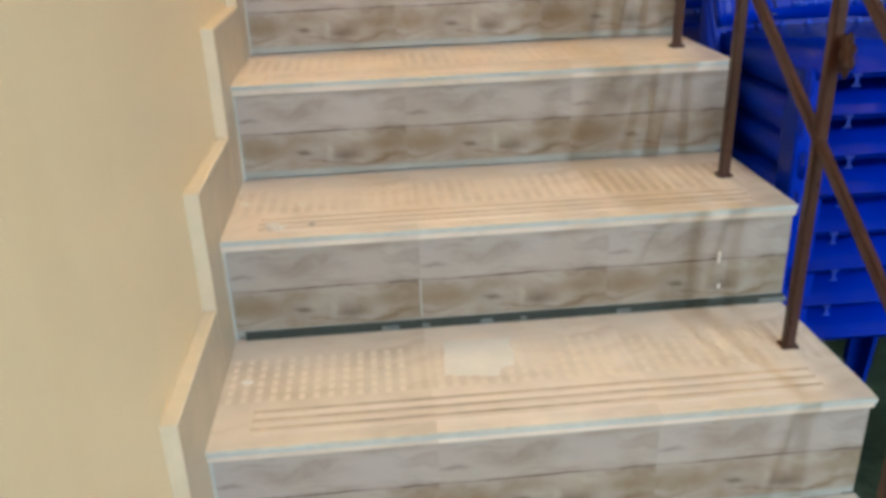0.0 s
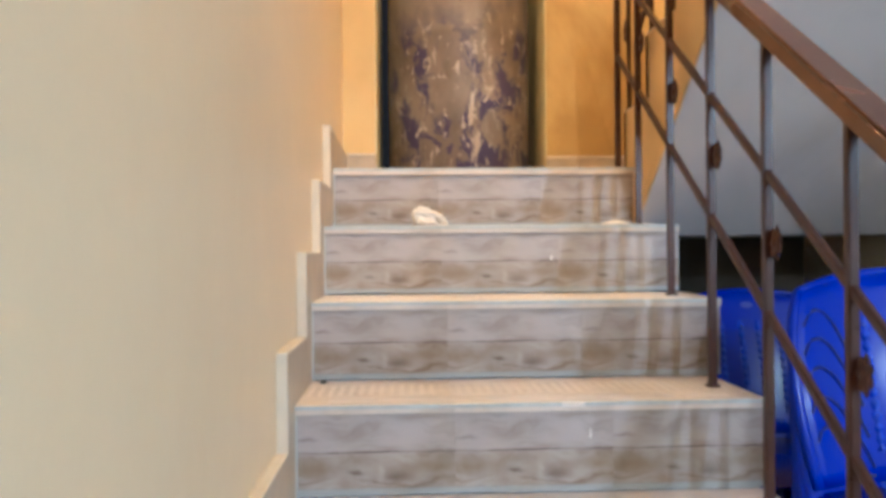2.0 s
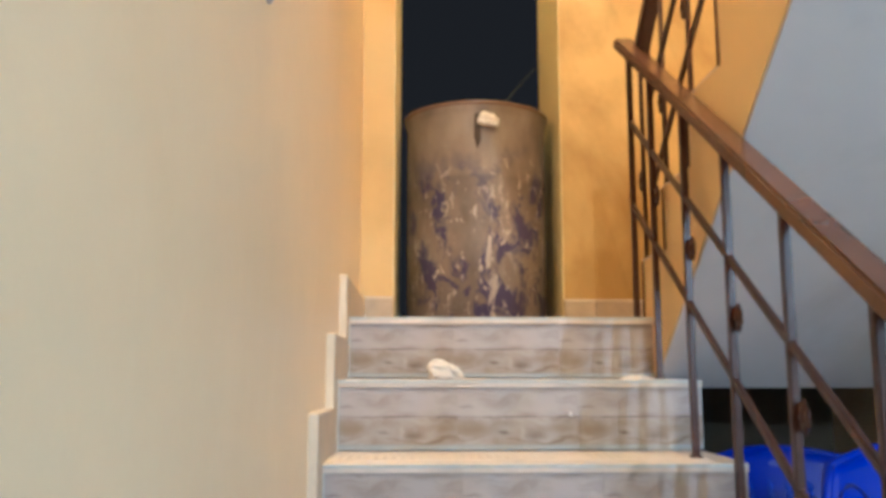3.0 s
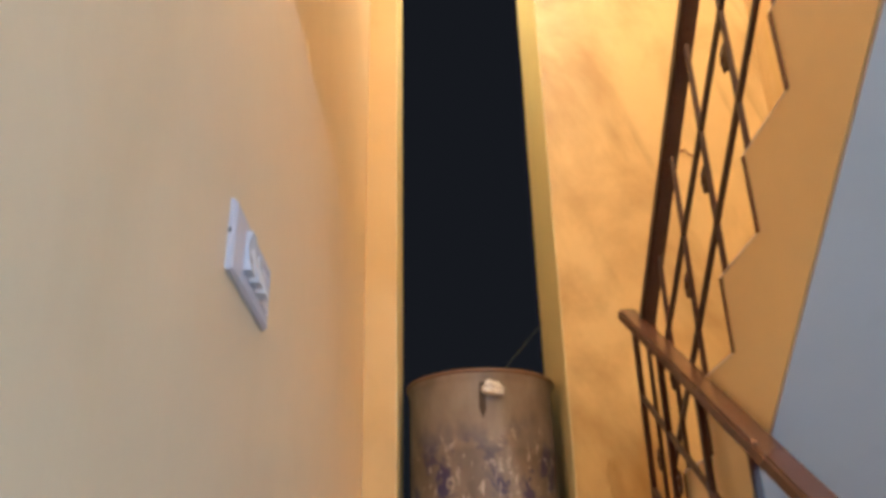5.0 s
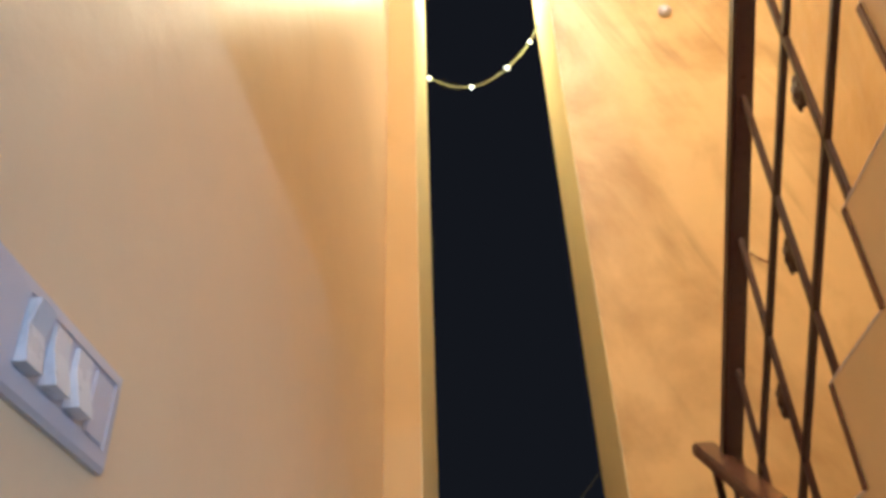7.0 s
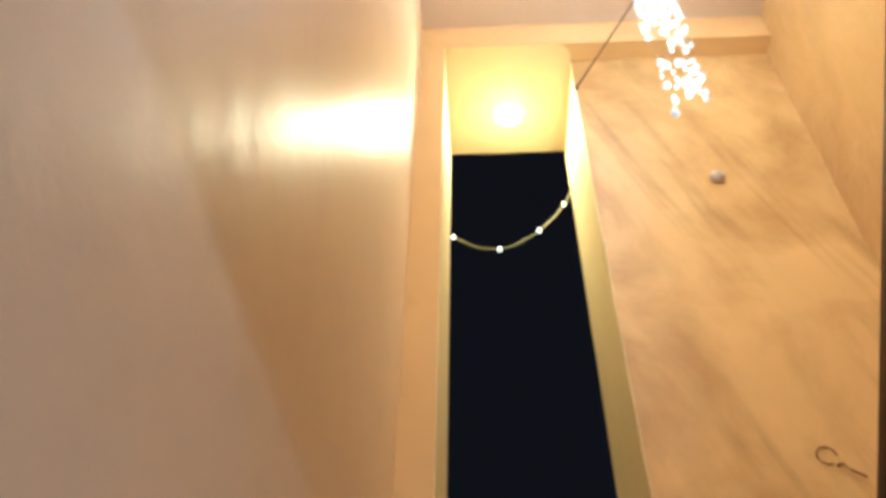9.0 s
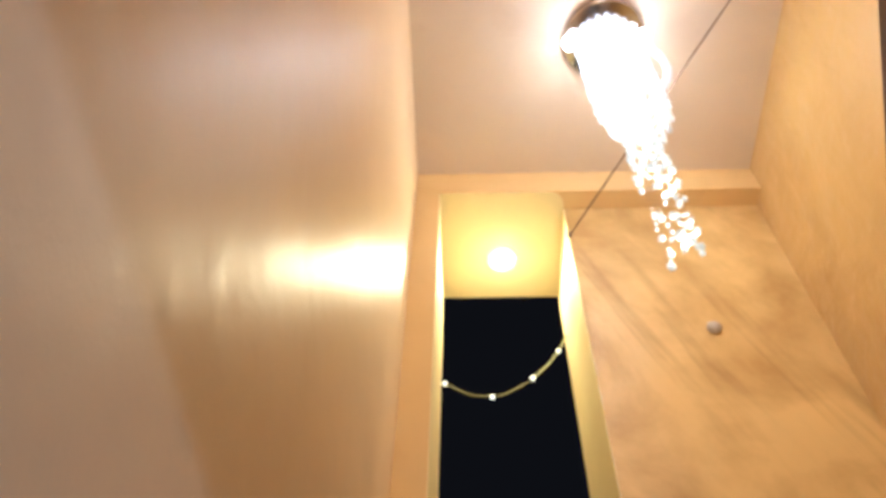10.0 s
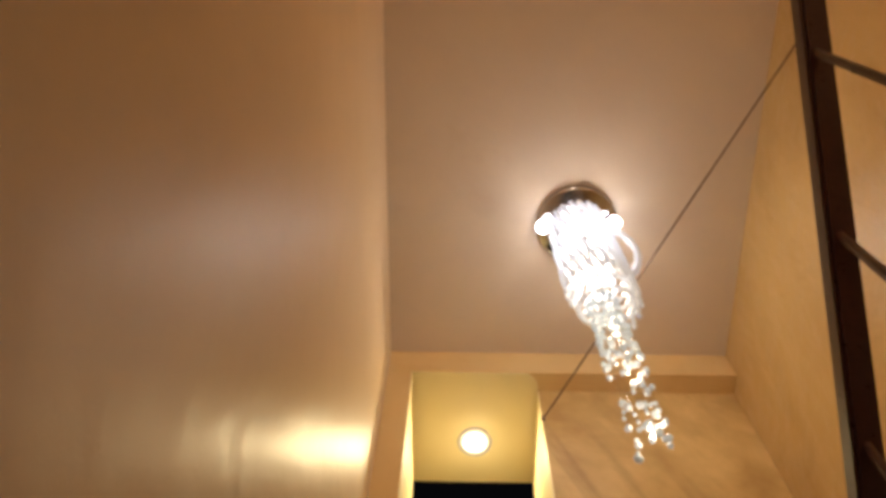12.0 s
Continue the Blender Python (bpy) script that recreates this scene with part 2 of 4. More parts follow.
GROUT = plain("grout", (0.56, 0.58, 0.58), 0.8, vary=0.1, scale=60)
GROOVE = plain("groove_dirt", (0.60, 0.48, 0.39), 0.8, vary=0.25, scale=30)
LUMP = plain("dirty_grout", (0.20, 0.215, 0.225), 0.85, vary=0.25, scale=60)
STUD = plain("worn_stud_glaze", (0.78, 0.68, 0.60), 0.45, vary=0.08, scale=22)
SKIRT = plain("skirting_tile", (0.52, 0.42, 0.31), 0.4, vary=0.16, scale=14)
EDGE = plain("cream_edge", (0.71, 0.61, 0.48), 0.6, vary=0.06, scale=30)
GRIME = plain("grime", (0.05, 0.06, 0.055), 0.9)
IRON = plain("brown_enamel", (0.066, 0.025, 0.017), 0.30, 0.0, 0.16, 90, 0.06, 0.42)
RAIL = Mat("handrail_enamel", 0.27, spec=0.6)
RAIL.colour(RAIL.ramp(RAIL.noise(RAIL.coords((1, 1, 1), True), 9, 4), [(0.3, (0.105, 0.043, 0.024)), (0.7, (0.130, 0.055, 0.031))]))
RAIL.bump(RAIL.noise(RAIL.coords((1, 1, 1), True), 5, 2), 0.06, 0.004)
RAIL = RAIL.m
PLASTIC = plain("blue_plastic", (0.0015, 0.022, 0.42), 0.2, 0.0, 0.06, 12, 0.02, 0.22)
# glossier, and paler than the chair so glints sit in the colour
BEAD = plain("glint_blue_plastic", (0.012, 0.06, 0.60), 0.24, 0.0, 0.04, 12, 0.02, 0.7)
# darker blue paints the shade inside moulded grooves
SCALLOP = plain("groove_shade_blue", (0.0008, 0.006, 0.12), 0.3)
# pale blue of the badge, also of the painted seat glints
BADGE_GLINT = plain("badge_and_glint_blue", (0.022, 0.05, 0.44), 0.4)
FLOOR = plain("green_granite", (0.055, 0.085, 0.055), 0.35, 0.0, 0.4, 70, 0.03)
SWITCH = plain("lavender_white_plastic", (0.62, 0.60, 0.68), 0.35, 0.0, 0.04, 20, 0.03)
ROCKER = plain("rocker_plastic", (0.72, 0.73, 0.80), 0.28, 0.0, 0.03, 20, 0.02)
SLOT = plain("socket_slot", (0.03, 0.03, 0.035), 0.6)
CHROME = plain("chrome", (0.30, 0.30, 0.33), 0.22, 1.0, 0.05, 15, 0.02)
MIRROR = plain("canopy_chrome", (0.52, 0.52, 0.56), 0.16, 1.0, 0.04, 15, 0.02)
WIRE = plain("wire_cover", (0.18, 0.105, 0.06), 0.6)
WIRE_PALE = plain("pale_wire", (0.34, 0.36, 0.18), 0.6)
PAPER = plain("crumpled_paper", (0.74, 0.68, 0.63), 0.8, 0.0, 0.08, 40, 0.3, 0.3, 0.002)
TAPE = plain("white_tape", (0.78, 0.74, 0.72), 0.55, 0.0, 0.06, 50, 0.2)
KNOB = plain("grey_plug", (0.50, 0.45, 0.42), 0.5)
RUST = plain("rust_mark", (0.26, 0.10, 0.045), 0.8, vary=0.3)
# dark brown holds the shade under the landing
UNDER_SHADE = plain("shaded_under_wall", (0.10, 0.075, 0.045), 0.8, vary=0.25, scale=8)


def drum_mat():
    """Bare brown steel with large scabs of old blue paint and flaking whitish runs."""
    m = Mat("drum_paint", 0.45, 0.0)
    tc = m.t.nodes.new("ShaderNodeTexCoord")
    sep = m.t.nodes.new("ShaderNodeSeparateXYZ")
    m.link(tc.outputs["Object"], sep.inputs[0])
    x, z = sep.outputs[0], sep.outputs[2]
    scab = m.noise(m.coords((1, 1, 0.62)), 9.5, 8, 0.66, 0.5)
    flake = m.noise(m.coords((1, 1, 0.50)), 27, 8, 0.70, 0.6)
    speck = m.noise(m.coords((1, 1, 0.5)), 46, 5, 0.7, 0.3)
    cloud = m.noise(m.coords((1, 1, 0.5)), 5, 5, 0.6)
    col = m.ramp(cloud, [(0.32, (0.135, 0.100, 0.082)), (0.5, (0.225, 0.178, 0.150)), (0.7, (0.32, 0.265, 0.22))])
    low = m.ramp(m.math("ADD", z, m.math("MULTIPLY", m.math("SUBTRACT", cloud, 0.5), 0.35)), [(0.50, (1, 1, 1)), (0.70, (0, 0, 0))])
    blue = m.math("MULTIPLY", m.ramp(scab, [(0.500, (0, 0, 0)), (0.56, (1, 1, 1))]), low)
    col = m.mix(m.math("MULTIPLY", blue, 0.88), col, (0.042, 0.034, 0.125))
    off = m.math("DIVIDE", m.math("SUBTRACT", x, 0.035), 0.045)
    run = m.math("MULTIPLY", m.math("EXPONENT", m.math("MULTIPLY", m.math("MULTIPLY", off, off), -1.0)), 0.05)
    pale = m.math("MULTIPLY", m.ramp(m.math("ADD", flake, run), [(0.575, (0, 0, 0)), (0.625, (1, 1, 1))]), m.math("ADD", m.math("MULTIPLY", low, 0.92), 0.04))
    col = m.mix(m.math("MULTIPLY", pale, 0.85), col, (0.62, 0.53, 0.44))
    col = m.mix(m.math("MULTIPLY", m.ramp(speck, [(0.62, (0, 0, 0)), (0.68, (0.7, 0.7, 0.7))]), low), col, (0.70, 0.62, 0.56))
    m.colour(col)
    m.rough(scab, 0.3, 0.65)
    m.bump(m.math("ADD", scab, flake), 0.35, 0.003)
    return m.m


DRUM = drum_mat()
CRYSTAL = Mat("crystal", 0.05, 0.0, 1.0)
CRYSTAL.colour((0.92, 0.93, 0.97))
CRYSTAL.b.inputs["Transmission Weight"].default_value = 0.3
CRYSTAL.b.inputs["IOR"].default_value = 1.55
through_glass = CRYSTAL.t.nodes.new("ShaderNodeBsdfTranslucent")
through_glass.inputs["Color"].default_value = (0.86, 0.92, 1.0, 1)
both = CRYSTAL.t.nodes.new("ShaderNodeMixShader")
both.inputs[0].default_value = 0.5
CRYSTAL.link(CRYSTAL.b.outputs[0], both.inputs[1])
CRYSTAL.link(through_glass.outputs[0], both.inputs[2])
CRYSTAL.link(both.outputs[0], CRYSTAL.t.nodes["Material Output"].inputs["Surface"])
CRYSTAL = CRYSTAL.m
DROP_CRYSTAL = CRYSTAL.copy()
DROP_CRYSTAL.name = "clear_drop_crystal"
DROP_CRYSTAL.node_tree.nodes[through_glass.name].inputs["Color"].default_value = (0.76, 0.88, 1.0, 1)
DROP_CRYSTAL.node_tree.nodes["Principled BSDF"].inputs["Base Color"].default_value = (0.88, 0.93, 1.0, 1)
BULB = Mat("bulb_glow", 0.3).colour((1, 1, 1)).emit((1.0, 0.90, 0.74), 80).m
GLOW = Mat("downlight_glow", 0.3).colour((1, 1, 1)).emit((1.0, 0.80, 0.42), 22).m
FAIRY = Mat("fairy_bulb_glow", 0.3).colour((1, 1, 1)).emit((1.0, 0.93, 0.60), 5).m
# glow for the added sticks that whiten the crystal column
STICK = Mat("core_fill_glow", 0.3).colour((1, 1, 1)).emit((1.0, 0.86, 0.66), 40).m
WIRE_DULL = plain("dull_wire", (0.11, 0.12, 0.085), 0.7)

# ---- building helpers ----


def mesh_of(bm, name, material):
    bmesh.ops.recalc_face_normals(bm, faces=bm.faces)
    me = bpy.data.meshes.new(name)
    bm.to_mesh(me)
    bm.free()
    me.materials.append(material)
    return me


def part(name, bm, material, parent=None, label="", smooth=False, at=None):
    me = mesh_of(bm, name, material)
    if smooth:
        me.polygons.foreach_set("use_smooth", [True] * len(me.polygons))
    ob = new(name, me)
    if parent:
        ob.parent = parent
    if at is not None:
        ob.matrix_basis = at
    if label:
        ob["label"] = label
    return ob


def box(x0, x1, y0, y1, z0, z1, bevel=0.0, bm=None, seg=1):
    bm = bm or bmesh.new()
    r = bmesh.ops.create_cube(bm, size=1, matrix=Matrix.Translation(((x0 + x1) / 2, (y0 + y1) / 2, (z0 + z1) / 2)) @ Matrix.Diagonal((x1 - x0, y1 - y0, z1 - z0, 1)))
    if bevel:
        vs = set(r["verts"])
        bmesh.ops.bevel(bm, geom=[e for e in bm.edges if e.verts[0] in vs], offset=bevel, segments=seg, affect="EDGES")
    return bm


def prism(points, x0, x1, axis="x", bm=None, bevel=0.0):
    """A closed outline in y, z (or the two other axes) drawn out from x0 to x1."""
    bm = bm or bmesh.new()
    put = {"x": lambda a, b, c: (c, a, b), "y": lambda a, b, c: (a, c, b), "z": lambda a, b, c: (a, b, c)}[axis]
    lo = [bm.verts.new(put(a, b, x0)) for a, b in points]
    hi = [bm.verts.new(put(a, b, x1)) for a, b in points]
    n = len(points)
    bm.faces.new(lo[::-1])
    bm.faces.new(hi)
    for i in range(n):
        bm.faces.new((lo[i], lo[(i + 1) % n], hi[(i + 1) % n], hi[i]))
    if bevel:
        bmesh.ops.bevel(bm, geom=list(bm.edges), offset=bevel, segments=2, affect="EDGES")
    return bm


def bar(p, q, w, h, bm=None, bevel=0.0):
    """A straight bar of section w across, h high, from p to q."""
    p, q = Vector(p), Vector(q)
    d = (q - p).normalized()
    side = d.cross(Vector((0, 0, 1)))
    side = Vector((1, 0, 0)) if side.length < 0.05 else side.normalized()
    up = side.cross(d).normalized()
    bm = bm or bmesh.new()
    vs = []
    for c in (p, q):
        vs.append([bm.verts.new(c + side * a * w / 2 + up * b * h / 2) for a, b in ((-1, -1), (1, -1), (1, 1), (-1, 1))])
    made = [bm.faces.new(vs[0][::-1]), bm.faces.new(vs[1])]
    for i in range(4):
        made.append(bm.faces.new((vs[0][i], vs[0][(i + 1) % 4], vs[1][(i + 1) % 4], vs[1][i])))
    if bevel:
        bmesh.ops.bevel(bm, geom=list({e for f in made for e in f.edges}), offset=bevel, segments=2, affect="EDGES")
    return bm


def lathe(profile, n=48, bm=None, centre=(0, 0, 0)):
    """Radius and height pairs turned round z."""
    bm = bm or bmesh.new()
    rings = []
    for r, z in profile:
        rings.append([bm.verts.new((centre[0] + r * math.cos(2 * math.pi * i / n), centre[1] + r * math.sin(2 * math.pi * i / n), centre[2] + z)) for i in range(n)])
    for a, b in zip(rings, rings[1:]):
        for i in range(n):
            bm.faces.new((a[i], a[(i + 1) % n], b[(i + 1) % n], b[i]))
    for ring in (rings[0], rings[-1]):
        bm.faces.new(ring)
    return bm


def pipe(points, r, n=6, bm=None):
    """A thin round line through the points."""
    bm = bm or bmesh.new()
    pts = [Vector(p) for p in points]
    rings = []
    for i, p in enumerate(pts):
        d = (pts[min(i + 1, len(pts) - 1)] - pts[max(i - 1, 0)]).normalized()
        s = d.orthogonal().normalized()
        u = d.cross(s)
        rings.append([bm.verts.new(p + r * (s * math.cos(2 * math.pi * k / n) + u * math.sin(2 * math.pi * k / n))) for k in range(n)])
    for a, b in zip(rings, rings[1:]):
        for k in range(n):
            bm.faces.new((a[k], a[(k + 1) % n], b[(k + 1) % n], b[k]))
    bm.faces.new(rings[0])
    bm.faces.new(rings[-1])
    return bm


def ball(bm, c, r, flat=1.0, sub=1):
    bmesh.ops.create_icosphere(bm, subdivisions=sub, radius=r, matrix=Matrix.Translation(c) @ Matrix.Diagonal((1, 1, flat, 1)))


def thing(name, label, category, group="", kind="", at=None):
    ob = new(name)
    if at is not None:
        ob.matrix_basis = at
    return tagged(ob, label, category, group, kind)


def solid(name, bm, material, label, category, group="", kind="", smooth=False, at=None):
    return tagged(part(name, bm, material, None, "", smooth, at), label, category, group, kind)


# ---- plan: x across the stair, y up the lower flight, z = 0 on the half landing ----
XW = -0.016                 # left wall
XR = 1.723                  # right wall
RUN, RISE, WIDE = 0.278, 0.175, 0.905
YB, YW, YF = 0.596, 0.700, 1.266   # pilaster face, back wall face, outer edge of the opening
OL, OR = 0.101, 0.741       # sides of the tall opening
ZS, ZC = 4.175, 4.374       # soffit, ceiling
GROUND = -9 * RISE
UX, URUN, URISE, UY = 0.877, 0.234, 0.1745, 0.078    # upper flight: near side, going, rise, first nosing
UTOP = 9 * URISE
S = dict(kind="structure")

solid("wall_left", box(XW - 0.2, XW, -6.5, YF, GROUND - 0.1, ZC + 0.2), WALL, "cream and orange painted plaster side wall of the stairwell", "wall", **S)
solid("pilaster", box(XW, OL, YB, YF, 0.0, ZS), PILASTER, "orange painted plaster pilaster beside the tall opening", "wall", **S)
solid("wall_back", box(OR, XR, YW, YF, -0.2, ZS), WALL_BACK, "orange painted plaster end wall with brown stains", "wall", **S)
# the darkness under the landing is in this wall's colour
solid("wall_under_landing", box(XW, XR, YB + 0.1, YF, GROUND, -0.2), UNDER_SHADE, "wall under the half landing, its shade put into dark brown", "wall", **S)
solid("beam", box(XW, XR, YB, YF, ZS, ZC), PILASTER, "painted beam over the tall opening", "beam", **S)
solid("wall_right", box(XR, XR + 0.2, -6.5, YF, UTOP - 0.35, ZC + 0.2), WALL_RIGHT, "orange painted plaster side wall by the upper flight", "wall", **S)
solid("wall_right_lower", box(XR, XR + 0.2, -1.15, YF, GROUND, UTOP - 0.35), WALL, "painted wall under the upper flight", "wall", **S)
solid("ceiling", box(XW - 0.2, XR + 0.2, -6.5, YF, ZC, ZC + 0.15), CEIL, "plain painted ceiling over the stairwell", "ceiling", **S)
solid("floor", box(XW - 0.2, 5.4, -6.7, YF, GROUND - 0.1, GROUND), FLOOR, "dark green polished stone ground floor", "floor", **S)
solid("wall_hall_front", box(XW - 0.2, 5.4, -6.7, -6.5, GROUND, ZC + 0.2), HALL_WALL, "unseen hall wall, toned down to bounce less light", "wall", **S)
solid("wall_hall_right", box(5.2, 5.4, -6.5, -1.15, GROUND, UTOP), HALL_WALL, "unseen hall wall, toned down to bounce less light", "wall", **S)
solid("wall_hall_back", box(XR + 0.2, 5.4, -1.15, -0.95, GROUND, UTOP), HALL_WALL, "unseen hall wall, toned down to bounce less light", "wall", **S)
solid("upper_floor_slab", box(XW, XR, -6.5, -2.35, UTOP - 0.35, UTOP - 0.01), CEIL, "painted slab of the upper floor", "ceiling", **S)
solid("upper_floor_edge", box(UX, XR, -2.35, UY - 8 * URUN - 0.02, UTOP - 0.35, UTOP - 0.01), CEIL, "slab edge at the head of the upper flight", "ceiling", **S)
# unseen beam; its bottom edge keeps hall light off the upper walls
solid("hall_beam", box(XW, 5.4, -2.62, -2.36, 0.97, UTOP - 0.352), CEIL, "unseen beam under the upper floor, placed to cut the hall light", "beam", **S)
solid("hall_ceiling", box(XR + 0.2, 5.4, -6.5, -0.95, UTOP - 0.35, UTOP), CEIL, "plain painted ceiling of the hall", "ceiling", **S)
solid("hall_beam", box(XW, UX, -2.55, -2.352, 1.0, UTOP - 0.35), CEIL, "painted beam across the foot of the stair", "beam", **S)
solid("landing_slab", box(XW, XR, 0.014, YF, -0.2, -0.0205), SOFFIT, "concrete half landing slab", "landing", **S)

solid("reveal_left", box(OL, OL + 0.004, YB + 0.003, YF, 0.0, ZS), REVEAL, "pale yellow painted side of the tall opening", "wall", **S)
solid("reveal_right", box(OR - 0.004, OR, YW + 0.003, YF, 0.0, ZS), REVEAL, "pale yellow painted side of the tall opening", "wall", **S)
# rounded front corner shapes the panel to the downlight's lit area
lit_soffit_edge = [(OL + 0.004, YB + 0.003)] + [(OR - 0.084 + 0.08 * math.sin(q * math.pi / 16), YB + 0.083 - 0.08 * math.cos(q * math.pi / 16)) for q in range(9)] + [(OR - 0.004, YF), (OL + 0.004, YF)]
solid("reveal_top", prism(lit_soffit_edge, ZS - 0.004, ZS, "z"), REVEAL, "pale yellow painted soffit of the tall opening, rounded like its lit area", "ceiling", **S)

# landing tiles
landing = thing("landing_floor", "wood print tiles on the half landing", "floor", kind="structure")
for i in range(6):
    for j in range(4):
        x0, y0 = 0.0 + i * 0.30, -0.012 + j * 0.30
        x1, y1 = min(x0 + 0.2992, XR), min(y0 + 0.2992, YF)
        if x1 - x0 < 0.02 or (y0 > YB - 0.05 and not (OL - 0.3 < x0 < OR)) or (x0 > 0.85 and y0 < 0.0):
            continue
        part("tile", box(0, x1 - x0, 0, y1 - y0, 0, 0.02, 0.002), TREAD, landing, at=pose(x0, y0, -0.02))

# ---- lower flight ----
EX = (0.0, 0.011, 0.012, -0.009, -0.006, -0.003, -0.005, 0, 0)
flight = thing("lower_flight", "straight stair flight with wood print tiles and pale grout", "stairs", kind="structure")
body = [(0.014, -0.021)]
for k in range(1, 9):
    body += [(-(k - 1) * RUN + 0.014, -k * RISE - 0.018), (-k * RUN + 0.014, -k * RISE - 0.018)]
body += [(-8 * RUN + 0.014, GROUND), (-7 * RUN, GROUND), (0.014, -0.42)]
part("body", prism(body, 0.0, WIDE - 0.012), GROUT, flight, "pale cement body with grout lines")
TW = 0.3017
for k in range(0, 9):
    y, z = -k * RUN, -k * RISE
    wide = WIDE + EX[k]
    for i in range(3):
        x0 = i * TW
        x1 = (x0 + TW if i < 2 else wide) - 0.0001
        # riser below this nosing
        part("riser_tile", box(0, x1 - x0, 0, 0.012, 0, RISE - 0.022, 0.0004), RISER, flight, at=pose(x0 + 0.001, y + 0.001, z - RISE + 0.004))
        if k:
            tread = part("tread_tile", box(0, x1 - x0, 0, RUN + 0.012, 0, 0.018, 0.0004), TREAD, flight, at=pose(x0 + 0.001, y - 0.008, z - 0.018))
            ribs, q = bmesh.new(), 0.02
            while q < x1 - x0 - 0.03:
                q0 = (math.ceil(q / RIB) - 0.5) * RIB
                for w in range(6):
                    box(q0 + 0.0012, q0 + 0.0092, RIB_FROM + w * 0.0205, RIB_FROM + w * 0.0205 + 0.0125, 0.017, 0.0186, bm=ribs)
                q += RIB
            part("anti_slip_stud", ribs, STUD, tread, "rows of pale raised anti-slip studs")["kind"] = "stuff"
    if k:
        for j in range(3):
            part("grip_strip", box(0.06, wide - 0.06, y + 0.018 + j * 0.02, y + 0.027 + j * 0.02, z, z + 0.0014, 0.0005), TREAD, flight)
            part("grip_groove", box(0.055, wide - 0.055, y + 0.0275 + j * 0.02, y + 0.0345 + j * 0.02, z - 0.004, z + 0.0004), GROOVE, flight, "dirty groove between the grip strips")
        part("end_tile", box(wide - 0.006, wide + 0.004, y + 0.006, y + RUN + 0.004, z - RISE + 0.002, z - 0.001, 0.0015), RISER, flight)
    part("nosing_edge", bar((0.002, y - 0.010, z - 0.004), (wide, y - 0.010, z - 0.004), 0.005, 0.007), GROUT, flight, "whitish worn nosing edge")
    part("corner_joint", box(0.0, 0.006, y - 0.003, y + 0.012, z - RISE, z - 0.004), GROUT, flight, "pale grout line")
part("open_joint", box(0.02, WIDE - 0.0, -5 * RUN - 0.004, -5 * RUN + 0.006, -6 * RISE, -6 * RISE + 0.0135), GRIME, flight, "dark open joint under a riser")
for gx, gw in ((0.235, 0.030), (0.300, 0.014), (0.395, 0.022), (0.46, 0.012), (0.62, 0.026), (0.86, 0.05)):
    part("grout_lump", box(gx, gx + gw, -5 * RUN - 0.007, -5 * RUN + 0.002, -6 * RISE, -6 * RISE + 0.009, 0.003), LUMP, flight, "grout left in the open joint")
part("grout_line", box(0.3005, 0.3025, -5 * RUN - 0.0006, -5 * RUN + 0.004, -6 * RISE + 0.022, -6 * RISE + 0.085), GROUT, flight, "white grout line between two riser tiles")
for gx, k, gz, gh in ((0.788, 5, 0.078, 0.020), (0.792, 5, 0.032, 0.008), (0.560, 3, 0.105, 0.016), (0.585, 1, 0.085, 0.012)):
    part("grout_drip", box(gx - 0.0025, gx + 0.0025, -k * RUN - 0.0012, -k * RUN + 0.003, -(k + 1) * RISE + gz, -(k + 1) * RISE + gz + gh, 0.001), TAPE, flight, "dried white drip")

# stepped skirting along the left wall
skirting = thing("stair_skirting", "stepped cream tile skirting along the stair wall", "skirting", kind="structure")
BAND, UPB = 0.102, 0.106
for k in range(0, 9):
    y, z = -k * RUN, -k * RISE
    ys = y - BAND
    pts = [(ys, z - RISE - 0.01), (ys, z + UPB), (ys + RUN - 0.0005, z + UPB), (ys + RUN - 0.0005, z - 0.01), (y + 0.010, z - 0.01), (y + 0.010, z - RISE - 0.01)]
    if k == 0:
        pts = [(ys, z - RISE + 0.001), (ys, z + UPB), (y + 0.05, z + UPB), (y + 0.12, 0.105), (YB, 0.105), (YB, -0.02)]
    part("skirting_tile", prism(pts, XW - 0.004, 0.003, bevel=0.0015), SKIRT, skirting)
    part("cream_edge", box(XW, 0.0045, ys - 0.005, ys - 0.0005, z - RISE + UPB if k < 8 else GROUND, z + UPB + 0.005, 0.001), EDGE, skirting, "cream cement edge")
    part("cream_edge", box(XW, 0.0045, ys, (ys + RUN - 0.006) if k else y + 0.05, z + UPB + 0.0005, z + UPB + 0.005, 0.001), EDGE, skirting, "cream cement edge")
trims = thing("landing_skirting", "low cream skirting round the half landing", "skirting", kind="structure")
part("skirting_tile", box(XW, OL + 0.004, YB - 0.014, YB + 0.002, 0, 0.103, 0.003), SKIRT, trims)
part("skirting_tile", box(OR - 0.002, UX - 0.02, YW - 0.014, YW + 0.002, 0, 0.103, 0.003), SKIRT, trims)
part("skirting_tile", box(UX - 0.018, XR, YW - 0.014, YW + 0.002, 0, 0.103, 0.003), SKIRT, trims)

part("cream_edge", box(XW, OL + 0.006, YB - 0.017, YB, 0.1035, 0.112, 0.002), EDGE, trims, "cream cement edge")
part("cream_edge", box(OR - 0.004, UX - 0.02, YW - 0.017, YW, 0.1035, 0.112, 0.002), EDGE, trims, "cream cement edge")
part("cream_edge", box(UX - 0.018, XR, YW - 0.017, YW, 0.1035, 0.112, 0.002), EDGE, trims, "cream cement edge")

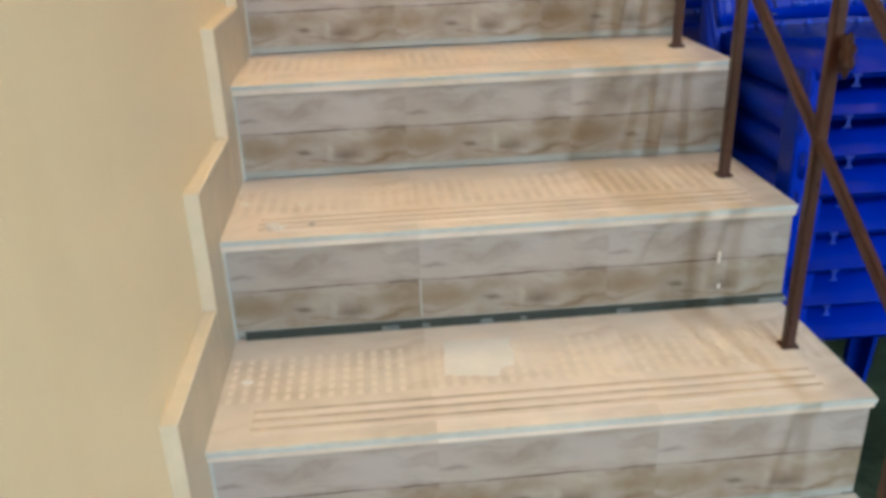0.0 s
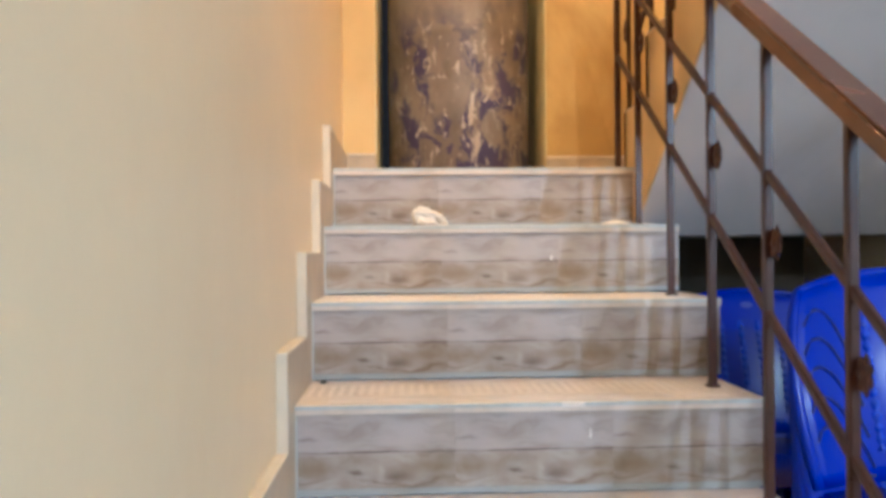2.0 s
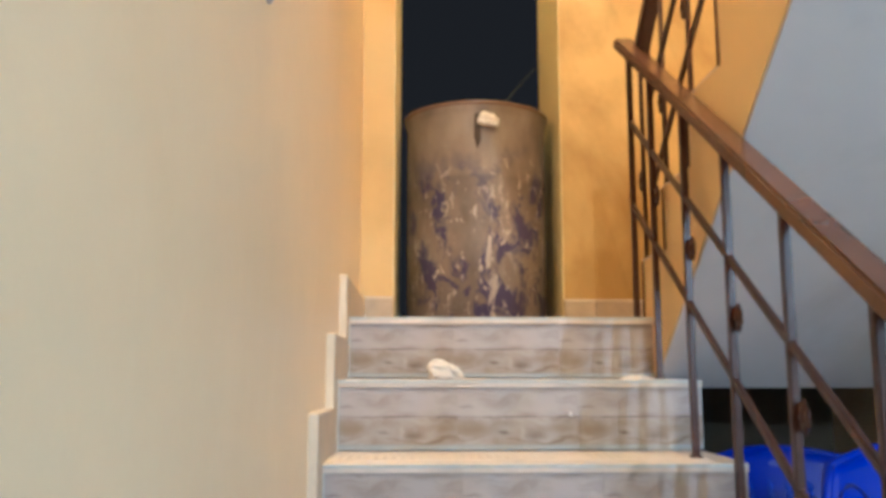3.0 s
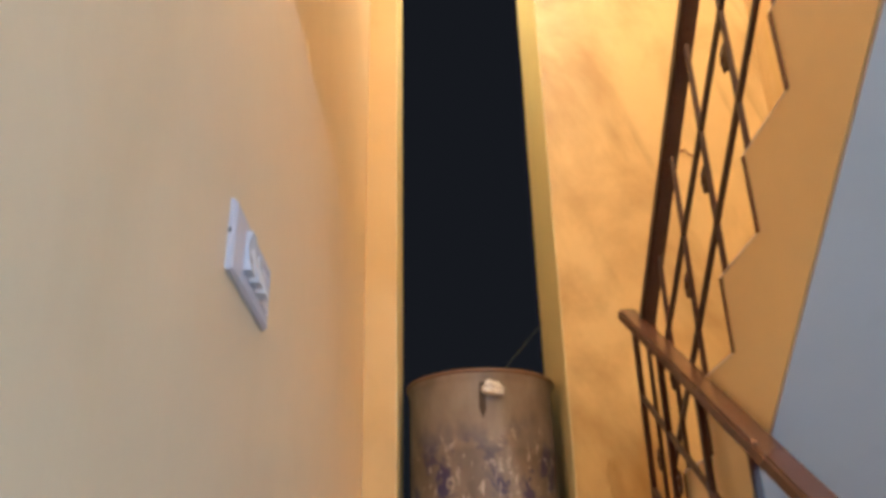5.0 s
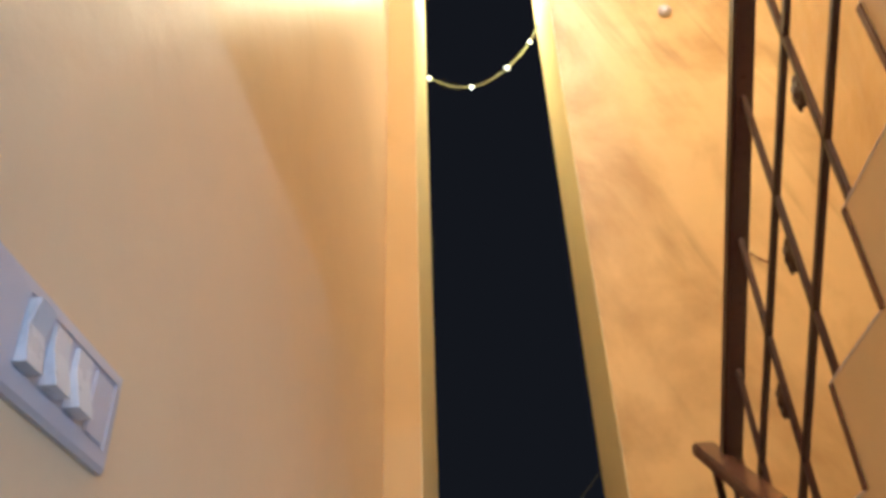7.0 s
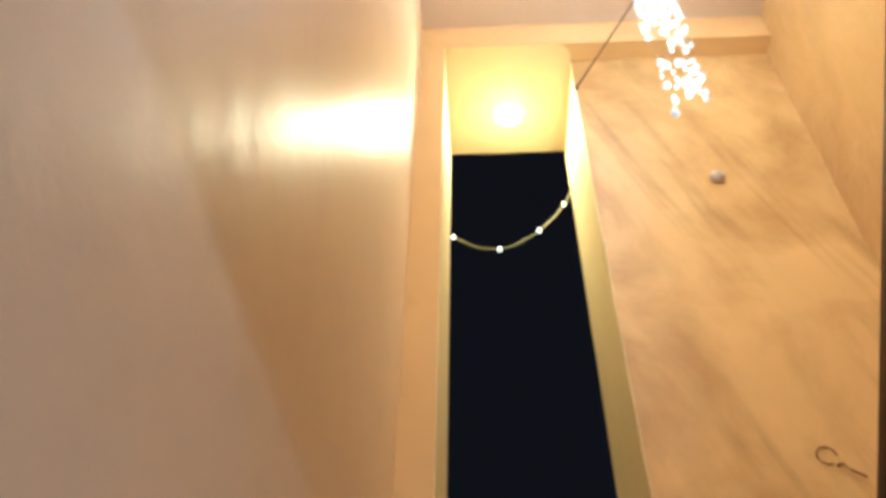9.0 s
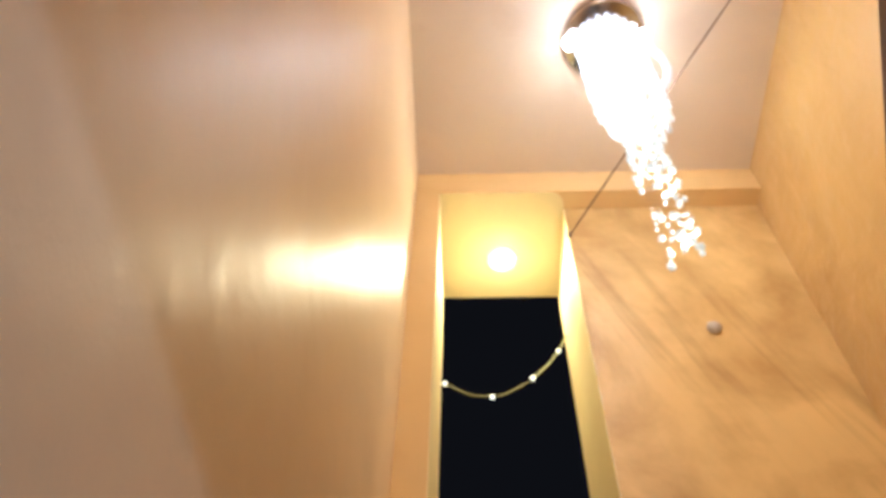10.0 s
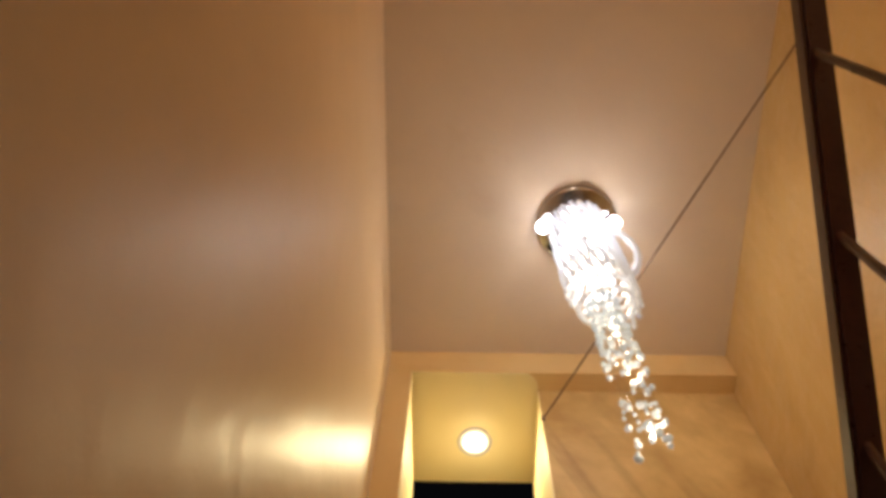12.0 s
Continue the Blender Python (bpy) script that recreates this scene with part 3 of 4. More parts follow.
# ---- upper flight ----
upper = thing("upper_flight", "upper stair flight seen from its orange painted side and grey soffit", "stairs", kind="structure")
pts = [(UY, 0.0)]
for k in range(1, 10):
    yk = UY - (k - 1) * URUN
    pts += [(yk, k * URISE), (yk - URUN, k * URISE)]
top_y = UY - 9 * URUN
pts = pts[:-1] + [(top_y + URUN - 0.02, UTOP), (top_y + URUN - 0.02, UTOP - 0.46), (0.0, -0.185), (UY, -0.185)]
part("body", prism(pts, UX, XR), SIDE, upper)
part("soffit", prism([(0.013, -0.2), (top_y + URUN - 0.02, UTOP - 0.472), (top_y + URUN - 0.02, UTOP - 0.461), (0.0, -0.186), (0.013, -0.186)], UX + 0.004, XR), SOFFIT, upper, "grey painted sloping soffit")
for k in range(1, 9):
    yk = UY - (k - 1) * URUN
    part("riser_tile", box(UX - 0.004, XR, yk - 0.003, yk + 0.009, (k - 1) * URISE + 0.001, k * URISE - 0.002), RAIL, upper, "dark brown riser tile")
    part("tread_tile", box(UX - 0.001, XR, yk - URUN + 0.01, yk + 0.010, k * URISE, k * URISE + 0.006, 0.002), TREAD, upper)

# ---- railings ----


def rosette(parent, x, y, z, size=1.0):
    """A cast flower: a lobed disc with a domed middle, its axis across the stair."""
    bm = bmesh.new()
    n, rows = 42, ((0.0, 0.011), (0.008, 0.009), (0.013, 0.004), (0.024, 0.006), (0.033, 0.001))
    for side in (1, -1):
        last = None
        for r, t in rows:
            ring = []
            for i in range(n):
                a = 2 * math.pi * i / n
                q = size * max(r, 0.0005) * (1 + (0.20 * math.cos(7 * a) if r > 0.012 else 0))
                ring.append(bm.verts.new((x + side * t * size, y + 0.66 * q * math.cos(a), z + q * math.sin(a))))
            if last:
                for i in range(n):
                    bm.faces.new((last[i], last[(i + 1) % n], ring[(i + 1) % n], ring[i]))
            last = ring
    bmesh.ops.remove_doubles(bm, verts=bm.verts, dist=0.0008)
    part("rosette", bm, IRON, parent, "small cast flower rosette", True)


RX = 0.845
rail = thing("lower_railing", "brown enamelled iron stair railing with thin posts", "railing")
SR = 0.665


def hz(y):
    return 0.797 + SR * y


part("handrail", bar((RX + 0.004, -2.02, hz(-2.02)), (RX + 0.004, 0.135, hz(0.135)), 0.058, 0.034, bevel=0.006), RAIL, rail, "square brown handrail, darkened for its shade with a worn sheen")
part("mid_rail", bar((RX, -2.0, 0.565 - 0.69 * 2.0), (RX, 0.05, 0.565 + 0.69 * 0.05), 0.012, 0.016, bevel=0.002), IRON, rail)
part("mid_rail", bar((RX, -2.0, 0.305 - 0.675 * 2.0), (RX, 0.05, 0.305 + 0.675 * 0.05), 0.012, 0.016, bevel=0.002), IRON, rail)
for k in range(0, 8):
    yp = (0.049, -0.167, -0.440, -0.705, -0.972, -1.246, -1.533, -1.806)[k]
    zb = -k * RISE
    part("post", bar((RX, yp, zb), (RX, yp, hz(yp) - 0.012), 0.016, 0.016, bevel=0.002), IRON, rail)
    part("post_foot", box(RX - 0.013, RX + 0.013, yp - 0.012, yp + 0.012, zb, zb + 0.006, 0.002), IRON, rail)
    if k:
        rosette(rail, RX + 0.004, yp - 0.025, 0.432 + 0.68 * yp, 0.8)

RX2 = 0.887
rail2 = thing("upper_railing", "brown enamelled iron railing of the upper flight", "railing")


def uz(y):
    return 0.845 - 0.815 * y


# darker enamel than the lower handrail: its shade is in the colour
part("handrail", bar((RX2 - 0.007, 0.03, uz(0.03)), (RX2 + 0.012, -1.95, uz(-1.95)), 0.044, 0.040, bevel=0.006), IRON, rail2, "square brown handrail, darkened for its shade")
part("handrail_turn", box(RX2 - 0.045, RX2 + 0.022, 0.03, 0.07, 0.80, 0.84, 0.005), RAIL, rail2)
part("mid_rail", bar((RX2, 0.0, 0.630), (RX2, -1.95, 0.630 + 0.717 * 1.95), 0.012, 0.016, bevel=0.002), IRON, rail2)
part("mid_rail", bar((RX2, 0.0, 0.365), (RX2, -1.95, 0.365 + 0.742 * 1.95), 0.012, 0.016, bevel=0.002), IRON, rail2)
for k in range(1, 10):
    yp = UY - (k - 1) * URUN - 0.004
    part("post", bar((RX2, yp, k * URISE + (0.005 if k < 9 else 0)), (RX2, yp, uz(yp) - 0.012), 0.012, 0.012, bevel=0.002), IRON, rail2)
    rosette(rail2, RX2 + 0.002, yp + 0.030, 0.485 - 0.757 * yp, 1.0)

# ---- steel drum in the tall opening ----
drum = thing("steel_drum", "old open steel drum with peeling blue paint", "drum", at=pose(0.427, 0.959, 0.0))
R, H = 0.283, 0.871
prof = [(R - 0.02, 0.0), (R, 0.004), (R, 0.30), (R + 0.002, 0.31), (R, 0.32), (R, 0.575), (R + 0.003, 0.585), (R, 0.595), (R, H - 0.05), (R + 0.004, H - 0.03), (R + 0.010, H - 0.008), (R + 0.008, H), (R - 0.001, H),
        (R - 0.006, H - 0.02), (R - 0.006, 0.02)]
bm = lathe(prof, 64)
part("shell", bm, DRUM, drum, "rust brown shell with flaking blue and white paint", True)
part("rolled_rim", lathe([(R + 0.004, H - 0.012), (R + 0.014, H - 0.010), (R + 0.015, H + 0.001), (R + 0.005, H + 0.004), (R - 0.002, H - 0.001)], 64), plain("rim_steel", (0.22, 0.13, 0.085), 0.45), drum, "rolled brown rim", True)


def crumple(name, size, seed, label, category, at, material, lean=0.0):
    bm = bmesh.new()
    bmesh.ops.create_icosphere(bm, subdivisions=3, radius=1.0)
    for v in bm.verts:
        n = noise.noise_vector(v.co * 1.7 + Vector((seed, 0, 0)))
        f = noise.noise(v.co * 4.0 + Vector((0, seed, 0)))
        v.co = v.co * (1 + 0.35 * f) + n * 0.35
        v.co.z *= 1 + lean * max(-1, min(1, -v.co.x - 0.3))
        v.co = Vector((v.co.x * size[0], v.co.y * size[1], max(v.co.z, -0.45) * size[2]))
    low = min(v.co.z for v in bm.verts)
    for v in bm.verts:
        v.co.z -= low
    return solid(name, bm, material, label, category, at=at)


crumple("rag", (0.040, 0.020, 0.034), 3, "crumpled pale rag hung over the drum rim", "rag", pose(0.452, 0.959 - R - 0.018, H - 0.098, 0, 8, 0), PAPER)
part_rag = solid("cloth_strip", prism([(-0.006, 0), (0.012, 0), (0.018, -0.10), (0.004, -0.135), (-0.010, -0.09)], 0, 0.004, "y"), plain("dark_cloth", (0.10, 0.075, 0.06), 0.9), "dark cloth strip hanging down the drum", "rag", at=pose(0.412, 0.959 - R - 0.010, H - 0.05))
crumple("crumpled_paper", (0.046, 0.030, 0.034), 7, "crumpled white paper on a stair tread", "paper", pose(0.272, -0.225, -RISE), PAPER, 0.35)
crumple("paper_scrap", (0.034, 0.02, 0.008), 11, "flat white paper scrap on a stair tread", "paper", pose(0.765, -0.235, -RISE), PAPER)
bm = bmesh.new()
sheet = [(-0.004, 0.004), (0.030, 0.0), (0.074, -0.008), (0.080, 0.012), (0.100, 0.020), (0.106, 0.052), (0.102, 0.078), (0.109, 0.101), (0.094, 0.096), (0.050, 0.099), (0.004, 0.099), (-0.001, 0.05)]
solid("tape_patch", prism(sheet, 0, 0.0012, "z"), TAPE, "white paper tape stuck on a stair tread", "tape", at=pose(0.328, -1.545, -6 * RISE + 0.0005))
for cx, cy, k, sx, seed in ((0.080, -1.358, 5, 0.017, 21), (0.021, -1.243, 5, 0.008, 22), (0.118, -1.261, 5, 0.007, 23), (0.037, -1.519, 6, 0.008, 24), (0.095, -1.352, 5, 0.007, 25)):
    crumple("cement_chip", (sx, sx * 0.6, sx * 0.3), seed, "white cement splash on a stair tread", "debris", pose(cx, cy, -k * RISE, 0, 0, 15 * seed), TAPE)
crumple("grey_pebble", (0.005, 0.004, 0.003), 31, "small grey pebble on a stair tread", "debris", pose(0.138, -1.355, -5 * RISE + 0.001), KNOB)
solid("cement_chip", box(-0.022, 0.022, -0.004, 0.004, 0, 0.012, 0.002), TAPE, "whitish chip filled on a nosing", "debris", at=pose(0.525, -3 * RUN - 0.010, -3 * RISE - 0.011))
solid("dark_pebble", box(-0.007, 0.007, -0.005, 0.005, 0, 0.006, 0.002), GRIME, "dark pebble on a stair tread", "debris", at=pose(0.03, -3 * RUN + 0.05 + 0.2, -3 * RISE))

# ---- switch plate on the left wall ----
plate = thing("switch_plate", "lavender white modular switch plate with rockers", "switch")
PY0, PY1, PZ0, PZ1 = -1.428, -1.202, 0.391, 0.484
bm = bmesh.new()
o = [(PY0, PZ0), (PY1, PZ0), (PY1, PZ1), (PY0, PZ1)]
i4 = [(PY0 + 0.052, PZ0 + 0.016), (PY1 - 0.014, PZ0 + 0.016), (PY1 - 0.014, PZ1 - 0.014), (PY0 + 0.052, PZ1 - 0.014)]
rings = []
for pts4, xx in ((o, XW), (o, XW + 0.005), ([(y + (0.004 if y < -1.3 else -0.004), z + (0.004 if z < 0.43 else -0.004)) for y, z in o], XW + 0.009), (i4, XW + 0.010), (i4, XW + 0.0075)):
    rings.append([bm.verts.new((xx, y, z)) for y, z in pts4])
for a, b in zip(rings, rings[1:]):
    for i in range(4):
        bm.faces.new((a[i], a[(i + 1) % 4], b[(i + 1) % 4], b[i]))
bm.faces.new(rings[0])
bm.faces.new(rings[-1])
part("cover", bm, SWITCH, plate)
mw = (i4[1][0] - i4[0][0]) / 4
for k in range(3):
    y0 = i4[0][0] + mw * k + 0.003
    y1 = y0 + mw * 0.62
    z0, z1 = i4[0][1] + 0.006, i4[2][1] - 0.004
    x = XW + 0.007
    tip = (0.012, 0.015, 0.015)[k]
    bm = bmesh.new()
    a = [bm.verts.new(p) for p in ((x, y0, z0), (x + tip, y0, z0), (x + 0.006, y0, z0 + 0.6 * (z1 - z0)), (x + (0.004 if k else 0.011), y0, z1), (x, y0, z1))]
    b = [bm.verts.new((v.co.x, y1, v.co.z)) for v in a]
    bm.faces.new(a)
    bm.faces.new(b[::-1])
    for i in range(5):
        bm.faces.new((a[i], a[(i + 1) % 5], b[(i + 1) % 5], b[i]))
    part("rocker", bm, ROCKER, plate, "tilted rocker switch")
y0 = i4[0][0] + mw * 3 + 0.002
sock = part("socket", box(XW + 0.007, XW + 0.0095, y0, i4[1][0] - 0.002, i4[0][1] + 0.003, i4[2][1] - 0.003, 0.002), SWITCH, plate)
yc, zc = (y0 + i4[1][0]) / 2, (i4[0][1] + i4[2][1]) / 2
for dy, dz in ((0, 0.013), (-0.011, -0.009), (0.011, -0.009)):
    part("pin_hole", bar((XW + 0.0093, yc + dy, zc + dz), (XW + 0.0100, yc + dy, zc + dz), 0.0035, 0.0035), SWITCH, sock)
part("release_slot", box(XW + 0.001, XW + 0.004, PY0 - 0.001, PY0 + 0.002, (PZ0 + PZ1) / 2 + 0.001, (PZ0 + PZ1) / 2 + 0.007), SLOT, plate)

# ---- marks on the end wall ----
solid("wall_plug", lathe([(0.020, 0), (0.030, 0.006), (0.030, 0.022), (0.018, 0.032), (0.006, 0.034)], 20), KNOB, "small grey plug fixed to the end wall", "plug", smooth=True, at=pose(1.257, YW, 3.193, 90, 0, 0))
ring = [(1.285 + 0.030 * math.cos(a / 16 * 2 * math.pi), YW - 0.003, 1.855 + 0.030 * math.sin(a / 16 * 2 * math.pi)) for a in range(14)]
hook = thing("wall_hook", "rusty bent wire hook on the end wall", "hook")
part("wire_ring", pipe(ring, 0.0022), RUST, hook)
part("nail", pipe([(1.305, YW + 0.01, 1.825), (1.315, YW - 0.02, 1.815), (1.335, YW - 0.022, 1.79), (1.375, YW - 0.012, 1.775)], 0.0042), RUST, hook)

# ---- wires ----
a, b = Vector((OR + 0.003, YW - 0.004, 3.921)), Vector((XR, -1.045, 4.09))
pts = [a.lerp(b, i / 16) - Vector((0, 0, 0.004 * math.sin(math.pi * i / 16))) for i in range(17)]
cable = thing("ceiling_cable", "dark cable strung across the stairwell under the ceiling", "cable")
part("cable_run", pipe(pts, 0.0043), WIRE, cable)
part("clip", box(OR - 0.008, OR + 0.012, YW - 0.014, YW + 0.001, 3.905, 3.937, 0.003), WIRE, cable)
solid("cable", pipe([(0.47, 1.21, H + 0.004), (0.56, 1.21, 1.030), (0.65, 1.205, 1.135), (OR, 1.2, 1.240)], 0.0017), WIRE_DULL, "thin cable from the drum to the reveal", "cable")

# ---- string of fairy lights across the opening ----
fairy = thing("fairy_lights", "thin string of small warm fairy lights across the opening", "string lights")
FY = 1.188
bulbs = [(0.125, 3.405), (0.347, 3.312), (0.543, 3.436), (0.681, 3.627)]
line = [(OL, 3.43)] + bulbs + [(OR, 3.77)]
pts = []
for i in range(len(line) - 1):
    (x0, z0), (x1, z1) = line[i], line[i + 1]
    for s in range(6):
        f = s / 6
        pts.append((x0 + (x1 - x0) * f, FY + 0.003 * math.sin(9 * (i + f)), z0 + (z1 - z0) * f - 0.022 * math.sin(math.pi * f) * (abs(x1 - x0) / 0.2)))
pts.append((OR, FY, 3.77))
part("wire", pipe(pts, 0.0045), WIRE_PALE, fairy, "pale yellow wire")
for x, z in bulbs:
    bm = bmesh.new()
    ball(bm, (x, FY, z), 0.0105, 1.1, 2)
    part("bulb", bm, FAIRY, fairy, "glowing bulb", True)

# ---- downlight ----
dlight = thing("downlight", "round warm downlight in the opening's soffit", "ceiling light")
part("trim_ring", lathe([(0.062, 0), (0.088, 0), (0.090, -0.008), (0.070, -0.014), (0.062, -0.010)], 40, centre=tuple(DL)), ROCKER, dlight, smooth=True)
part("diffuser", lathe([(0.066, -0.001), (0.066, -0.010), (0.03, -0.018), (0.005, -0.020)], 40, centre=tuple(DL)), GLOW, dlight, "glowing diffuser", True)

# ---- chandelier ----
chand = thing("chandelier", "long spiral crystal chandelier with glowing bulbs", "chandelier")
part("canopy", lathe([(0.196, 0.0), (0.196, -0.022), (0.182, -0.034), (0.02, -0.036)], 56, centre=tuple(CH)), MIRROR, chand, "round mirror chrome canopy", True)
rng = random.Random(5)
for turn in (186, -14):
    a = radians(turn)
    c = CH + Vector((0.172 * math.cos(a), 0.172 * math.sin(a), -0.036))
    holder = part("lamp_holder", lathe([(0.018, 0), (0.020, -0.02), (0.014, -0.035)], 16, centre=tuple(c)), CHROME, chand, smooth=True)
    bm = bmesh.new()
    ball(bm, c + Vector((0, 0, -0.062)), 0.034, 1.25, 2)
    part("bulb", bm, BULB, holder, "glowing white bulb", True)
# made-up glowing sticks; they turn the crystal mass white from inside
for i in range(9):
    a = 2 * math.pi * i / 9
    c = CH + Vector((0.088 * math.cos(a), 0.088 * math.sin(a), -0.036))
    top = 0.07 + 0.05 * (i % 3)
    stem = part("lamp_stem", pipe([c, c - Vector((0, 0, top))], 0.006, 8), CHROME, chand)
    part("led_stick", lathe([(0.010, -top), (0.020, -top - 0.015), (0.020, -top - 0.42), (0.008, -top - 0.44)], 14, centre=tuple(c)), STICK, stem, "glowing stick added inside to whiten the crystals", True)


def beads(points, r):
    bm = bmesh.new()
    for p in points:
        ball(bm, p, r * rng.uniform(0.85, 1.1), 1.0, 1)
    return bm


def spiral(turn, z_top, z_low, r_top, r_low, n, a0):
    out = []
    for i in range(n):
        f = i / (n - 1)
        a = a0 + turn * f
        r = r_top + (r_low - r_top) * f
        out.append(CH + Vector((r * math.cos(a), r * math.sin(a), z_top + (z_low - z_top) * f)))
    return out


for i in range(20):
    a0 = 2 * math.pi * i / 20
    low = -0.66 - 0.28 * (i / 19)
    part("crystal_strand", beads(spiral(0.9, -0.06, low, 0.134, 0.134, 30, a0), 0.0145), CRYSTAL, chand, "string of round crystals")["kind"] = "stuff"
for i in range(4):
    ring_z = -0.62 - 0.1 * i
    part("crystal_ring", beads([CH + Vector(((0.137 - 0.010 * i) * math.cos(a), (0.137 - 0.010 * i) * math.sin(a), ring_z + 0.05 * math.sin(a))) for a in [2 * math.pi * q / 30 for q in range(30)]], 0.014), CRYSTAL, chand, "ring of round crystals")["kind"] = "stuff"
pts = [CH + Vector((0.115 + 0.100 * math.sin(math.pi * f) ** 0.8, -0.02, -0.05 - 0.66 * f)) for f in [q / 17 for q in range(18)]]
part("crystal_loop", beads(pts, 0.0220), CRYSTAL, chand, "looping string of round crystals")["kind"] = "stuff"
bm = bmesh.new()
ball(bm, (0, 0, 0), 0.0118, 1.0, 1)
DROP = mesh_of(bm, "crystal", DROP_CRYSTAL)


def tail(z_from, z_low, spread, step, i):
    """A thin wire with loose crystals threaded along it at uneven distances."""
    a, r = 2.4 * i, spread * math.sqrt((i * 0.618 + 0.2) % 1.0)
    path, z = [], z_from
    while z > z_low:
        path.append(CH + Vector((r * math.cos(a) + rng.uniform(-0.006, 0.006), r * math.sin(a) + rng.uniform(-0.006, 0.006), z)))
        z -= step * rng.uniform(0.5, 1.6)
        a += 0.16
    path.append(CH + Vector((r * math.cos(a), r * math.sin(a), z_low)))
    strand = part("tail_wire", pipe([CH + Vector((path[0].x - CH.x, path[0].y - CH.y, -0.60))] + path, 0.0004, 4), CHROME, chand)
    for p in path:
        ob = new("crystal", DROP)
        ob.parent = strand
        s = rng.choice((0.7, 0.85, 1.0, 1.15, 1.3))
        ob.matrix_basis = Matrix.Translation(p) @ Matrix.Diagonal((s, s, s, 1))


for i in range(24):
    tail(-0.90, -1.06 - 0.020 * i, 0.076, 0.066, i)
for i in range(8):
    tail(-1.52 - 0.022 * i, -1.70 - 0.022 * i, 0.070, 0.050, i)

# ---- stacks of blue plastic chairs under the upper flight ----


def chair_parts():
    """One moulded chair: seat at the origin's height 0.42, back towards -y."""
    top = thing("plastic_chair", "blue moulded plastic chair in a stack", "chair", "stacked blue chairs")
    nx, nz = 17, 14

    def back_point(u, v, off):
        half = 0.228 + 0.020 * math.sin(math.pi * v) - 0.05 * max(0, v - 0.8) ** 2 * 25 * 0.2
        x = half * u
        crown = 0.035 * (1 - u * u)
        z = 0.44 + (0.345 + crown) * v
        y = -0.20 - 0.075 * v - 0.02 * v * v + 0.055 * (abs(u) ** 2.2) + off
        return (x, y, z)

    bm = bmesh.new()
    sides = []
    for off in (0.0, 0.010):
        sides.append([[bm.verts.new(back_point(-1 + 2 * i / (nx - 1), j / (nz - 1), off)) for i in range(nx)] for j in range(nz)])
    for g in sides:
        for j in range(nz - 1):
            for i in range(nx - 1):
                bm.faces.new((g[j][i], g[j][i + 1], g[j + 1][i + 1], g[j + 1][i]))
    rim = lambda g: [g[0][i] for i in range(nx)] + [g[j][nx - 1] for j in range(1, nz)] + [g[nz - 1][i] for i in range(nx - 2, -1, -1)] + [g[j][0] for j in range(nz - 2, 0, -1)]
    r0, r1 = rim(sides[0]), rim(sides[1])
    for i in range(len(r0)):
        bm.faces.new((r0[i], r0[(i + 1) % len(r0)], r1[(i + 1) % len(r0)], r1[i]))
    back = part("backrest", bm, PLASTIC, top, "", True)
    part("rim", pipe([back_point(-1 + 2 * i / 16, 1.0, 0.005) for i in range(17)], 0.009, 8), PLASTIC, back, "", True)
    for s in (-1, 1):
        part("side_rim", pipe([back_point(s, j / 12, 0.004) for j in range(13)], 0.010, 8), PLASTIC, back, "", True)
    for s in (-1, 1):
        for q in range(5):
            v0 = 0.80 - 0.145 * q
            # thin raised rods, dark like shaded grooves
            part("scallop_groove", pipe([back_point(s * (0.90 - 0.46 * f), max(0.03, v0 + 0.075 * math.sin(math.pi * f ** 0.62) - 0.30 * f ** 2.6), 0.0102) for f in [w / 12 for w in range(13)]], 0.0030, 6), SCALLOP, back, "scalloped line, dark blue for the shade of a groove")

    def chain(points, big=0.0095, small=0.003):
        """A raised moulded ridge with round swellings as one rod that swells and narrows."""
        bm, n, rings = bmesh.new(), 8, []
        pts = [Vector(p) for p in points]
        for a, b in zip(pts, pts[1:]):
            d = (b - a).normalized()
            s = d.orthogonal().normalized()
            w = d.cross(s)
            for q in range(4):
                r = small + (big - small) * abs(math.cos(math.pi * q / 4))
                rings.append([bm.verts.new(a.lerp(b, q / 4) + r * (s * math.cos(2 * math.pi * k / n) + w * math.sin(2 * math.pi * k / n))) for k in range(n)])
        for a, b in zip(rings, rings[1:]):
            for k in range(n):
                bm.faces.new((a[k], a[(k + 1) % n], b[(k + 1) % n], b[k]))
        bm.faces.new(rings[0])
        bm.faces.new(rings[-1])
        return bm

    for u in (-0.34, -0.10, 0.10, 0.34):
        part("beaded_ridge", chain([back_point(u, 0.14 + 0.055 * q, 0.010) for q in range(13)]), BEAD, back, "raised moulded ridge with round swellings", True)
    part("beaded_ridge", chain([back_point(-0.30 + 0.075 * q, 0.08, 0.010) for q in range(9)]), BEAD, back, "raised moulded ridge with round swellings", True)
    def oval(rx, rz, out):
        """A flat moulded oval lying on the top of the backrest."""
        bm = bmesh.new()
        near = [bm.verts.new(back_point(rx * math.cos(2 * math.pi * k / 20), 0.90 + rz * math.sin(2 * math.pi * k / 20), out)) for k in range(20)]
        far = [bm.verts.new(back_point(rx * math.cos(2 * math.pi * k / 20), 0.90 + rz * math.sin(2 * math.pi * k / 20), 0.008)) for k in range(20)]
        bm.faces.new(near)
        for k in range(20):
            bm.faces.new((near[k], near[(k + 1) % 20], far[(k + 1) % 20], far[k]))
        return bm

    part("badge", oval(0.075, 0.022, 0.0125), BADGE_GLINT, back, "pale embossed oval badge")
